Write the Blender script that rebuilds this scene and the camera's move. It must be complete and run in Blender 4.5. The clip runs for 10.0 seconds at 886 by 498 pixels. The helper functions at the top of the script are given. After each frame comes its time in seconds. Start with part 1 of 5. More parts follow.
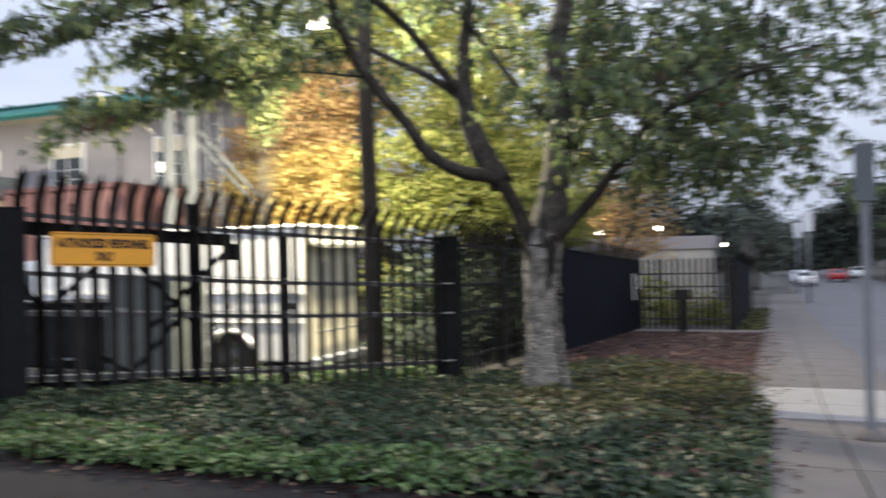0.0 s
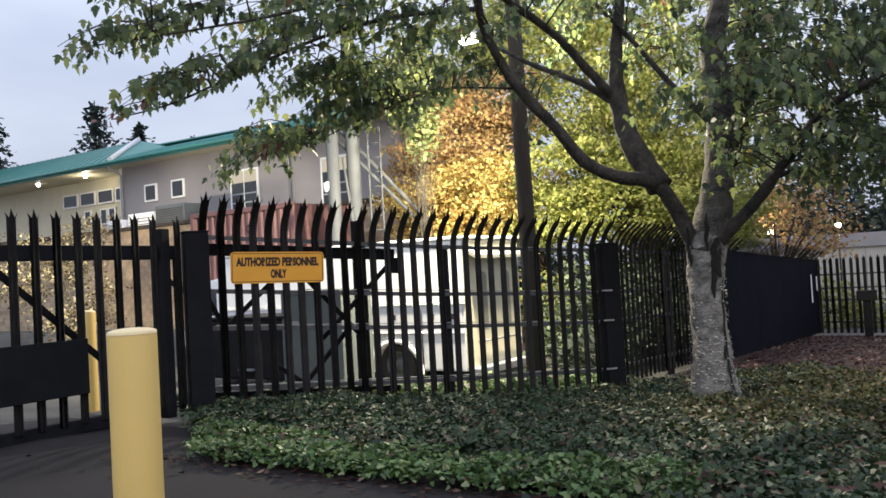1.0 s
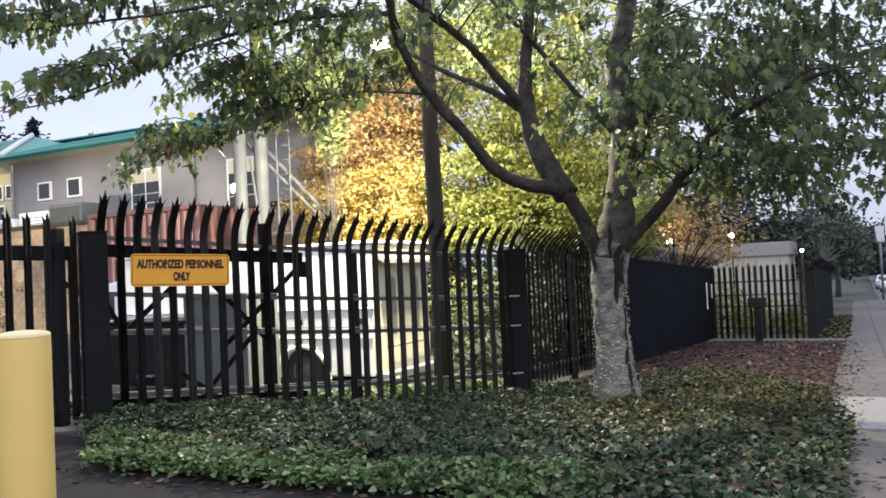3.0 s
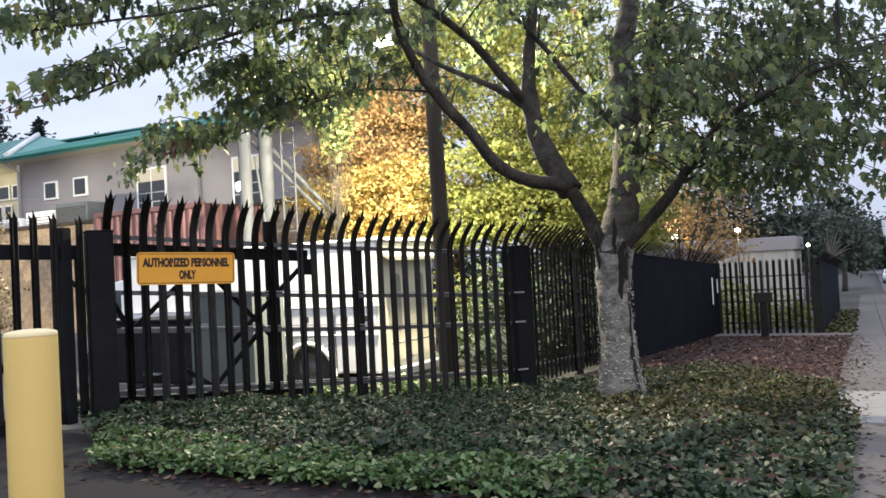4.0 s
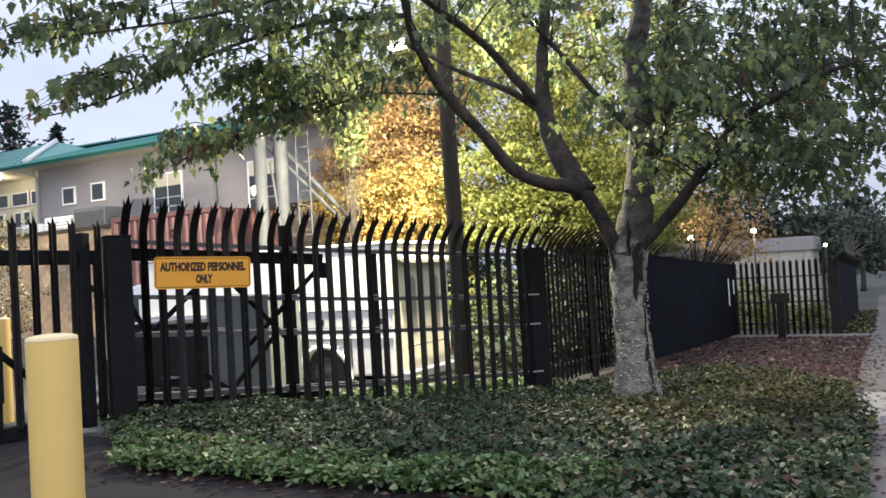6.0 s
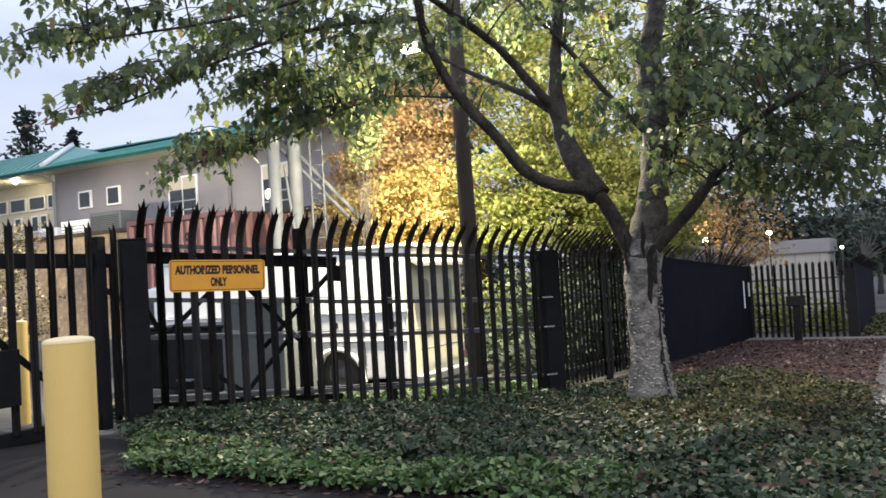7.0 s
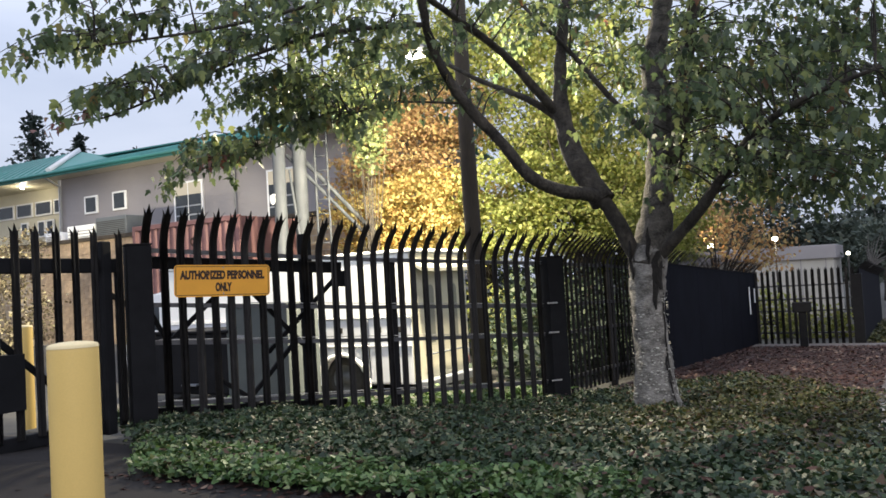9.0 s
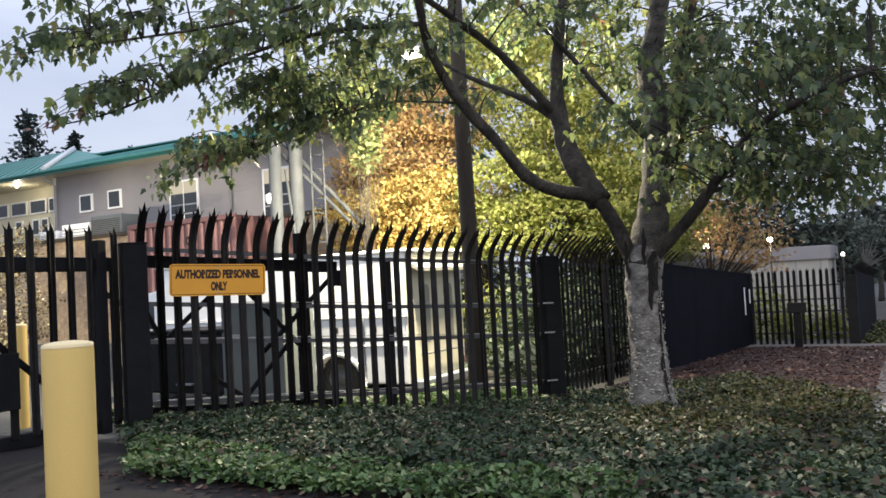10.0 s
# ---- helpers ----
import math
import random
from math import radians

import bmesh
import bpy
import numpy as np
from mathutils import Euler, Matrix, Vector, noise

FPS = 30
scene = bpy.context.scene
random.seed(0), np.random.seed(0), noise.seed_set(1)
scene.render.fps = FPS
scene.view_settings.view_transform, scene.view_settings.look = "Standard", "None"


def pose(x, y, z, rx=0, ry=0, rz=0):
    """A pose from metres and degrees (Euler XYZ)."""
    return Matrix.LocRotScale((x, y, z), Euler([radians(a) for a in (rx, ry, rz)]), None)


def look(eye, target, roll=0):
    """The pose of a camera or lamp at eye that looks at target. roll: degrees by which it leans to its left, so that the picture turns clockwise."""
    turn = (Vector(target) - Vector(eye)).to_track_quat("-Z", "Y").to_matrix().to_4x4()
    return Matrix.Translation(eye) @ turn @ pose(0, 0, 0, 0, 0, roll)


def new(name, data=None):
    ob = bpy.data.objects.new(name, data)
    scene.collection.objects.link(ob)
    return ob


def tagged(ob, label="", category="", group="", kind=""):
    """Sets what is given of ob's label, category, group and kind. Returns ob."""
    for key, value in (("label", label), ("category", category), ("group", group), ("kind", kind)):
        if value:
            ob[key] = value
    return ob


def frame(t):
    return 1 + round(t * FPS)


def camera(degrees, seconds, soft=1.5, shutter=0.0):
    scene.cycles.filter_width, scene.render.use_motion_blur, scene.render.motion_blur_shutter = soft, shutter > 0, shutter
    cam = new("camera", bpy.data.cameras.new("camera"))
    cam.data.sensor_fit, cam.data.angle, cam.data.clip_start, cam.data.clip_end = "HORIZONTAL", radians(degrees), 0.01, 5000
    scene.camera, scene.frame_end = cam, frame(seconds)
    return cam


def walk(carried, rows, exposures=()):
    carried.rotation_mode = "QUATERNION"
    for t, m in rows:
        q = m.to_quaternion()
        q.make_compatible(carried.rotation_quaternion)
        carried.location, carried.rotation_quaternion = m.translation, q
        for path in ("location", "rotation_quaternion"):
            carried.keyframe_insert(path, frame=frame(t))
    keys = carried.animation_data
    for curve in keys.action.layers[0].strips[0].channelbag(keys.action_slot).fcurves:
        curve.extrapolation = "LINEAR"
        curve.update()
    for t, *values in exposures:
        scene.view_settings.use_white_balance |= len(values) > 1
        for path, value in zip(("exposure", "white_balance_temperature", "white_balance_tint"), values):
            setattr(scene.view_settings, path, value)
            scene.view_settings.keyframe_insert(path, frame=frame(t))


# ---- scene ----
# camera and its walk: a hand-held turn on the pavement
H = 1.35
cam = camera(56.6, 10.0, soft=1.6, shutter=0.8)
PATH = [(0.0, -0.094, 0.081, -0.003, 21.964, 0.566, 1.404), (0.5, -0.116, 0.109, 0.007, 30.242, 1.112, 3.079), (1.0, -0.025, 0.034, 0.01, 33.122, 1.589, 3.175), (1.5, 0.026, -0.013, 0.007, 30.626, 1.685, 2.783), (2.0, 0.011, 0.013, 0.001, 25.215, 1.579, 2.569), (2.5, -0.022, 0.031, -0.002, 23.698, 1.69, 2.558), (3.0, -0.037, 0.033, -0.0, 26.747, 1.652, 2.65), (4.5, -0.003, 0.009, 0.0, 27.424, 1.387, 3.195), (5.0, -0.001, 0.003, -0.001, 28.136, 1.346, 3.362), (5.5, 0.009, -0.007, 0.005, 28.099, 1.535, 3.305), (7.0, 0.007, -0.01, 0.003, 29.128, 1.914, 3.391), (7.5, 0.006, -0.009, 0.003, 29.981, 1.986, 3.273), (8.0, 0.009, -0.014, 0.007, 30.124, 2.283, 3.168), (8.5, 0.017, -0.012, 0.003, 29.687, 2.376, 3.253), (9.0, 0.011, -0.006, 0.005, 29.478, 2.308, 3.277), (9.5, 0.0, -0.0, -0.0, 29.1, 2.2, 3.2), (10.0, 0.003, -0.002, 0.007, 29.165, 2.267, 3.119)]
walk(cam, [(t, pose(x, y, H + z, 90 + pitch, roll, yaw)) for t, x, y, z, yaw, pitch, roll in PATH],
     exposures=[(t, e, 6270, 10) for t, e in ((0.0, 0.4), (0.5, 0.42), (1.0, 0.22), (2.0, 0.46), (2.5, 0.53), (5.5, 0.48), (7.0, 0.4), (8.0, 0.31), (10.0, 0.26))])

# ---- world, sun, lamps ----
world = bpy.data.worlds.new("dusk")
scene.world = world
world.use_nodes = True
wn = world.node_tree
sky = wn.nodes.new("ShaderNodeTexSky")
sky.sky_type, sky.sun_disc = "NISHITA", False
sky.sun_elevation, sky.sun_rotation = radians(8), radians(120)
sky.dust_density, sky.air_density = 2.0, 1.0
cloud = wn.nodes.new("ShaderNodeTexNoise")
cloud.inputs["Scale"].default_value, cloud.inputs["Detail"].default_value = 2.2, 5
coord = wn.nodes.new("ShaderNodeTexCoord")
squash = wn.nodes.new("ShaderNodeMapping")
squash.inputs["Scale"].default_value = (1, 1, 3.5)
wn.links.new(coord.outputs["Generated"], squash.inputs["Vector"])
wn.links.new(squash.outputs["Vector"], cloud.inputs["Vector"])
ramp = wn.nodes.new("ShaderNodeValToRGB")
ramp.color_ramp.elements[0].position, ramp.color_ramp.elements[0].color = 0.3, (3.7, 4.05, 5.05, 1)
ramp.color_ramp.elements[1].position, ramp.color_ramp.elements[1].color = 0.7, (5.2, 5.5, 6.4, 1)
wn.links.new(cloud.outputs["Fac"], ramp.inputs["Fac"])
veil = wn.nodes.new("ShaderNodeMix")
veil.data_type = "RGBA"
veil.inputs["Factor"].default_value = 0.93
wn.links.new(sky.outputs["Color"], veil.inputs[6])
wn.links.new(ramp.outputs["Color"], veil.inputs[7])
# an overcast sky is brighter overhead than at the horizon
split, lift_up, dome = wn.nodes.new("ShaderNodeSeparateXYZ"), wn.nodes.new("ShaderNodeMapRange"), wn.nodes.new("ShaderNodeVectorMath")
wn.links.new(coord.outputs["Generated"], split.inputs[0])
wn.links.new(split.outputs["Z"], lift_up.inputs[0])
lift_up.inputs[1].default_value, lift_up.inputs[2].default_value, lift_up.inputs[3].default_value, lift_up.inputs[4].default_value = 0.1, 1.0, 0.95, 2.1
dome.operation = "SCALE"
wn.links.new(veil.outputs[2], dome.inputs[0])
wn.links.new(lift_up.outputs[0], dome.inputs["Scale"])
wn.links.new(dome.outputs[0], wn.nodes["Background"].inputs["Color"])
wn.nodes["Background"].inputs["Strength"].default_value = 0.125

sun = new("sun", bpy.data.lights.new("sun", "SUN"))
sun.data.energy, sun.data.angle, sun.data.color = 0.5, radians(25), (1.0, 0.95, 0.9)
sun.matrix_world = look((30, -20, 30), (0, 10, 0))


def lamp(name, place, watts, colour, radius):
    ob = new(name, bpy.data.lights.new(name, "POINT"))
    ob.data.energy, ob.data.color, ob.data.shadow_soft_size = watts, colour, radius
    ob.location = place
    return tagged(ob, kind="structure")


WARM = (1.0, 0.87, 0.62)


def flood(name, place, aim, watts, size, cone=None):
    ob = new(name, bpy.data.lights.new(name, "SPOT" if cone else "AREA"))
    ob.data.energy, ob.data.color = watts, WARM
    if cone:
        ob.data.spot_size, ob.data.spot_blend, ob.data.shadow_soft_size = radians(cone), 0.5, size
    else:
        ob.data.size = size
    ob.matrix_world = look(place, aim)
    return tagged(ob, kind="structure")


# a flood lamp on the utility pole, an assumed one on an unseen post behind the gate, one under the porch eave
flood("pole_flood_light", (-6.75, 11.45, 4.98), (-10.5, 13.2, 1.5), 7000, 0.1, 118)
# unhoused point lamp added behind the pole to brighten trees and crown leaves
lamp("tree_fill_light", (-6.55, 12.75, 5.0), 2900, WARM, 0.1)
flood("gate_flood_light", (-20.0, 9.3, 2.5), (-21.8, 17.5, 1.5), 3800, 0.15, 62)
lamp("yard_globe_light", (-6.3, 31.3, 2.55), 60, WARM, 0.15)
lamp("yard_globe_light", (-5.1, 40.7, 2.6), 260, WARM, 0.15)
lamp("porch_light", (-32.4, 21.6, 6.0), 32, WARM, 0.1)

# ---- materials ----


def material(name, colour, rough=0.7, metal=0.0, spread=0.25, scale=8.0, bump=0.15, fine=60.0, tint=None, trans=0.0, per=0.0, stretch=1.0, relief=0.01):
    """Two scales of variation in colour and relief; per: how far single pieces differ."""
    m = bpy.data.materials.new(name)
    m.use_nodes = True
    t, b = m.node_tree, m.node_tree.nodes["Principled BSDF"]
    n = t.nodes.new
    co = n("ShaderNodeTexCoord")
    big, small = n("ShaderNodeTexNoise"), n("ShaderNodeTexNoise")
    for nz, sc, de in ((big, scale, 5), (small, fine, 3)):
        nz.inputs["Scale"].default_value, nz.inputs["Detail"].default_value = sc, de
        mp = n("ShaderNodeMapping")
        mp.inputs["Scale"].default_value = (1, 1, stretch)
        t.links.new(co.outputs["Object"], mp.inputs["Vector"])
        t.links.new(mp.outputs["Vector"], nz.inputs["Vector"])
    c = Vector(colour)
    lo, hi = c * (1 - spread), Vector([min(1, v) for v in (c * (1 + spread))])
    if tint:
        hi = Vector(tint)
    r = n("ShaderNodeValToRGB")
    r.color_ramp.elements[0].position, r.color_ramp.elements[1].position = 0.32, 0.68
    r.color_ramp.elements[0].color, r.color_ramp.elements[1].color = (*lo, 1), (*hi, 1)
    add = n("ShaderNodeMath")
    add.operation = "MULTIPLY_ADD"
    add.inputs[1].default_value = 0.35
    t.links.new(small.outputs["Fac"], add.inputs[0])
    mix = n("ShaderNodeMath")
    mix.operation = "MULTIPLY"
    mix.inputs[1].default_value = 0.65
    t.links.new(big.outputs["Fac"], mix.inputs[0])
    t.links.new(mix.outputs[0], add.inputs[2])
    t.links.new(add.outputs[0], r.inputs["Fac"])
    out = r.outputs["Color"]
    if per:
        info, geo, hsv = n("ShaderNodeObjectInfo"), n("ShaderNodeNewGeometry"), n("ShaderNodeHueSaturation")
        s = n("ShaderNodeMath")
        s.operation = "ADD"
        t.links.new(info.outputs["Random"], s.inputs[0])
        t.links.new(geo.outputs["Random Per Island"], s.inputs[1])
        mr = n("ShaderNodeMapRange")
        mr.inputs[2].default_value, mr.inputs[3].default_value, mr.inputs[4].default_value = 2.0, 1 - per, 1 + per
        t.links.new(s.outputs[0], mr.inputs[0])
        t.links.new(mr.outputs[0], hsv.inputs["Value"])
        t.links.new(out, hsv.inputs["Color"])
        out = hsv.outputs["Color"]
    t.links.new(out, b.inputs["Base Color"])
    b.inputs["Roughness"].default_value, b.inputs["Metallic"].default_value = rough, metal
    if bump:
        bp = n("ShaderNodeBump")
        bp.inputs["Strength"].default_value, bp.inputs["Distance"].default_value = bump, relief
        t.links.new(add.outputs[0], bp.inputs["Height"])
        t.links.new(bp.outputs["Normal"], b.inputs["Normal"])
    if trans:
        tr, mx = n("ShaderNodeBsdfTranslucent"), n("ShaderNodeMixShader")
        t.links.new(out, tr.inputs["Color"])
        mx.inputs[0].default_value = trans
        t.links.new(b.outputs[0], mx.inputs[1])
        t.links.new(tr.outputs[0], mx.inputs[2])
        t.links.new(mx.outputs[0], t.nodes["Material Output"].inputs["Surface"])
    return m


def glow(name, colour, strength):
    m = bpy.data.materials.new(name)
    m.use_nodes = True
    b = m.node_tree.nodes["Principled BSDF"]
    b.inputs["Base Color"].default_value = (0.02, 0.02, 0.02, 1)
    b.inputs["Emission Color"].default_value, b.inputs["Emission Strength"].default_value = (*colour, 1), strength
    return m


ASPHALT = material("asphalt", (0.018, 0.0155, 0.0155), 0.85, spread=0.3, scale=1.2, fine=160, bump=0.5)
ROAD = material("road_asphalt", (0.095, 0.092, 0.097), 0.8, spread=0.2, scale=0.6, fine=120, bump=0.4)
YARD = material("yard_gravel", (0.05, 0.047, 0.04), 0.9, spread=0.35, scale=2, fine=80, bump=0.6)
ASPHALT.node_tree.nodes["Principled BSDF"].inputs["Specular IOR Level"].default_value = 0.2
CONCRETE = material("concrete", (0.108, 0.094, 0.087), 0.85, spread=0.18, scale=2.5, fine=120, bump=0.3, per=0.15)
SOIL = material("soil", (0.035, 0.028, 0.02), 0.95, spread=0.5, scale=4, fine=60, bump=0.8)
LITTER = material("leaf_litter", (0.034, 0.019, 0.016), 0.9, spread=0.5, scale=6, fine=50, bump=0.8)
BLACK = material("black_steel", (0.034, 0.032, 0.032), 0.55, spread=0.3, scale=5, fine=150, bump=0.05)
# rails are paler and glossier than the other black steel, to catch light
RAILSTEEL = material("glossy_black_steel", (0.06, 0.06, 0.065), 0.28, spread=0.4, scale=6, fine=150, bump=0.05)
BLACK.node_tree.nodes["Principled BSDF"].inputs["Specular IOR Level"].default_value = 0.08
# black steel again, shade put into a darker colour for posts, gate, bin
BLACK_SHADED = material("shaded_black_steel", (0.011, 0.011, 0.0125), 0.7, spread=0.3, scale=5, fine=150, bump=0.05)
BLACK_SHADED.node_tree.nodes["Principled BSDF"].inputs["Specular IOR Level"].default_value = 0.1
YELLOW = material("yellow_plastic", (0.71, 0.49, 0.15), 0.5, spread=0.06, scale=3, fine=120, bump=0.08)
CAP = material("bleached_yellow_plastic", (0.74, 0.6, 0.33), 0.6, spread=0.08, scale=8, fine=120, bump=0.08)
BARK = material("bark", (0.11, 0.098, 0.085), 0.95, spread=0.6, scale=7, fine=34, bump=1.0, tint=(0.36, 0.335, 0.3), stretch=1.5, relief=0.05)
# shade of fork hollows and dark bark seams, put into one colour
HOLLOW = material("bark_hollow", (0.016, 0.013, 0.011), 0.95, spread=0.4, scale=20, fine=60, bump=1.0, relief=0.03)
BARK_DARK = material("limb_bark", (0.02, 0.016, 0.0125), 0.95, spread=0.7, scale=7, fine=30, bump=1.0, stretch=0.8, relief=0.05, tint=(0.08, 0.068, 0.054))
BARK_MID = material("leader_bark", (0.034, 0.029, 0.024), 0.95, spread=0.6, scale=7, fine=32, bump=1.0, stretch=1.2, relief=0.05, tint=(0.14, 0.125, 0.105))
LICHEN = material("pale_lichen", (0.46, 0.44, 0.39), 0.95, spread=0.3, scale=20, fine=90, bump=0.3)


def leaf_material(name, stops, trans=0.35, rough=0.5, gloss=0.5):
    """Each leaf takes one of the colours, in the shares given, and shades a little along a large noise."""
    m = bpy.data.materials.new(name)
    m.use_nodes = True
    t, b = m.node_tree, m.node_tree.nodes["Principled BSDF"]
    n = t.nodes.new
    geo, r = n("ShaderNodeNewGeometry"), n("ShaderNodeValToRGB")
    e = r.color_ramp.elements
    for i, (p, c) in enumerate(stops):
        q = e[i] if i < 2 else e.new(p)
        q.position, q.color = p, (*c, 1)
    t.links.new(geo.outputs["Random Per Island"], r.inputs["Fac"])
    co, nz, hsv, mr = n("ShaderNodeTexCoord"), n("ShaderNodeTexNoise"), n("ShaderNodeHueSaturation"), n("ShaderNodeMapRange")
    nz.inputs["Scale"].default_value, nz.inputs["Detail"].default_value = 1.1, 4
    t.links.new(co.outputs["Object"], nz.inputs["Vector"])
    mr.inputs[1].default_value, mr.inputs[2].default_value, mr.inputs[3].default_value, mr.inputs[4].default_value = 0.3, 0.7, 0.65, 1.35
    t.links.new(nz.outputs["Fac"], mr.inputs[0])
    t.links.new(mr.outputs[0], hsv.inputs["Value"])
    t.links.new(r.outputs["Color"], hsv.inputs["Color"])
    t.links.new(hsv.outputs["Color"], b.inputs["Base Color"])
    b.inputs["Roughness"].default_value, b.inputs["Specular IOR Level"].default_value = rough, gloss
    tr, mx = n("ShaderNodeBsdfTranslucent"), n("ShaderNodeMixShader")
    # light through a leaf comes out brighter and yellower than light off it
    glow = n("ShaderNodeHueSaturation")
    glow.inputs["Hue"].default_value, glow.inputs["Saturation"].default_value, glow.inputs["Value"].default_value = 0.485, 1.12, 1.4
    t.links.new(hsv.outputs["Color"], glow.inputs["Color"])
    t.links.new(glow.outputs["Color"], tr.inputs["Color"])
    mx.inputs[0].default_value = trans
    t.links.new(b.outputs[0], mx.inputs[1])
    t.links.new(tr.outputs[0], mx.inputs[2])
    t.links.new(mx.outputs[0], t.nodes["Material Output"].inputs["Surface"])
    return m


LEAF = leaf_material("maple_leaf", [(0.0, (0.04, 0.062, 0.034)), (0.3, (0.075, 0.108, 0.056)), (0.7, (0.125, 0.165, 0.075)), (0.97, (0.21, 0.24, 0.095)), (0.992, (0.2, 0.16, 0.07)), (1.0, (0.16, 0.085, 0.05))], 0.45)
LEAF_GOLD = leaf_material("gold_leaf", [(0.0, (0.24, 0.15, 0.05)), (0.3, (0.36, 0.26, 0.085)), (0.65, (0.46, 0.38, 0.13)), (1.0, (0.48, 0.46, 0.2))], 0.45, 0.8)
LEAF_LIME = leaf_material("lime_leaf", [(0.0, (0.13, 0.165, 0.045)), (0.45, (0.22, 0.25, 0.07)), (0.8, (0.31, 0.32, 0.1)), (1.0, (0.42, 0.4, 0.17))], 0.5, 0.8)
# lamp light on maple leaves, put into the leaf colour
LEAF_LAMPLIT = leaf_material("lamplit_leaf", [(0.0, (0.05, 0.07, 0.025)), (0.5, (0.09, 0.115, 0.04)), (1.0, (0.17, 0.18, 0.065))], 0.45, 0.7)
LEAF_RUST = leaf_material("rust_leaf", [(0.0, (0.21, 0.125, 0.06)), (0.5, (0.33, 0.22, 0.1)), (1.0, (0.38, 0.32, 0.14))], 0.4, 0.8)
IVY = leaf_material("ivy_leaf", [(0.0, (0.007, 0.016, 0.007)), (0.4, (0.021, 0.04, 0.018)), (0.7, (0.043, 0.068, 0.031)), (0.9, (0.09, 0.112, 0.054)), (0.965, (0.22, 0.21, 0.13)), (1.0, (0.09, 0.05, 0.03))], 0.15, 0.5, 0.3)
LEAF_RED = leaf_material("red_maple_leaf", [(0.0, (0.12, 0.05, 0.045)), (0.5, (0.17, 0.07, 0.055)), (1.0, (0.16, 0.1, 0.05))], 0.3)
IVY_YELLOW = leaf_material("yellowing_ivy_leaf", [(0.0, (0.012, 0.015, 0.005)), (0.4, (0.031, 0.037, 0.011)), (0.75, (0.066, 0.072, 0.022)), (0.93, (0.14, 0.125, 0.055)), (1.0, (0.09, 0.045, 0.03))], 0.2, 0.6, 0.2)
IVY_FRESH = leaf_material("fresh_ivy_leaf", [(0.0, (0.024, 0.055, 0.016)), (0.5, (0.075, 0.135, 0.042)), (0.85, (0.14, 0.21, 0.075)), (1.0, (0.22, 0.24, 0.12))], 0.2, 0.5, 0.3)
DEAD_LEAF = leaf_material("dead_leaf", [(0.0, (0.02, 0.01, 0.008)), (0.5, (0.046, 0.022, 0.018)), (0.9, (0.076, 0.04, 0.032)), (1.0, (0.26, 0.19, 0.14))], 0.1, 0.75, 0.15)
BRIAR = leaf_material("briar_leaf", [(0.0, (0.06, 0.045, 0.03)), (0.5, (0.12, 0.1, 0.06)), (0.9, (0.2, 0.18, 0.1)), (1.0, (0.4, 0.36, 0.26))], 0.2, 0.8)
DARK_LEAF = leaf_material("far_foliage", [(0.0, (0.018, 0.03, 0.02)), (0.6, (0.035, 0.055, 0.03)), (1.0, (0.06, 0.075, 0.035))], 0.2, 0.7)
# distance haze put into the colour: paler and greyer than DARK_LEAF
HAZE_LEAF = leaf_material("hazed_foliage", [(0.0, (0.035, 0.048, 0.038)), (0.6, (0.06, 0.076, 0.058)), (1.0, (0.09, 0.1, 0.07))], 0.2, 0.8)
NEEDLE = leaf_material("conifer_needle", [(0.0, (0.025, 0.037, 0.035)), (1.0, (0.05, 0.07, 0.06))], 0.1, 0.7)
POLEWOOD = material("pole_wood", (0.038, 0.029, 0.021), 0.9, spread=0.45, scale=6, fine=60, bump=0.8, stretch=0.12)
WHITE = material("white_paint", (0.84, 0.84, 0.83), 0.4, spread=0.05, scale=2, fine=40, bump=0.03)
PLASTER = material("pale_plaster", (0.42, 0.4, 0.36), 0.85, spread=0.15, scale=1.5, fine=40, bump=0.15)
CREAM = material("cream_paint", (0.6, 0.56, 0.42), 0.45, spread=0.06, scale=2, fine=40, bump=0.03)
GREY = material("grey_paint", (0.3, 0.31, 0.33), 0.55, spread=0.1, scale=3, fine=60, bump=0.05)
DARKGREY = material("dark_grey_paint", (0.09, 0.1, 0.11), 0.55, spread=0.15, scale=3, fine=60, bump=0.05)
RUBBER = material("rubber", (0.02, 0.02, 0.02), 0.8, spread=0.2, scale=20, bump=0.2)
RED = material("faded_red_steel", (0.165, 0.083, 0.08), 0.65, spread=0.2, scale=2, fine=40, bump=0.1)
BRICK = material("tan_brick", (0.32, 0.235, 0.155), 0.9, spread=0.35, scale=6, fine=70, bump=0.4, per=0.3)
SIDING = material("grey_siding", (0.275, 0.258, 0.265), 0.75, spread=0.08, scale=1.0, fine=60, bump=0.1)
TEAL = material("teal_metal_roof", (0.045, 0.2, 0.18), 0.45, metal=0.1, spread=0.12, scale=1.0, fine=40, bump=0.05)
GALV = material("galvanised_steel", (0.17, 0.18, 0.2), 0.55, metal=0.2, spread=0.12, scale=6, fine=60, bump=0.05)
AMBER = material("amber_sign", (0.78, 0.36, 0.03), 0.5, spread=0.08, scale=3, fine=60, bump=0.02)
INK = material("dark_ink", (0.03, 0.012, 0.004), 0.6, spread=0.1, bump=0)
GLASS = material("dark_window_glass", (0.03, 0.035, 0.04), 0.08, spread=0.2, bump=0)
LIT = glow("lit_window", (1.0, 0.85, 0.6), 0.5)
BULB = glow("lamp_glow", (1.0, 0.92, 0.75), 12)

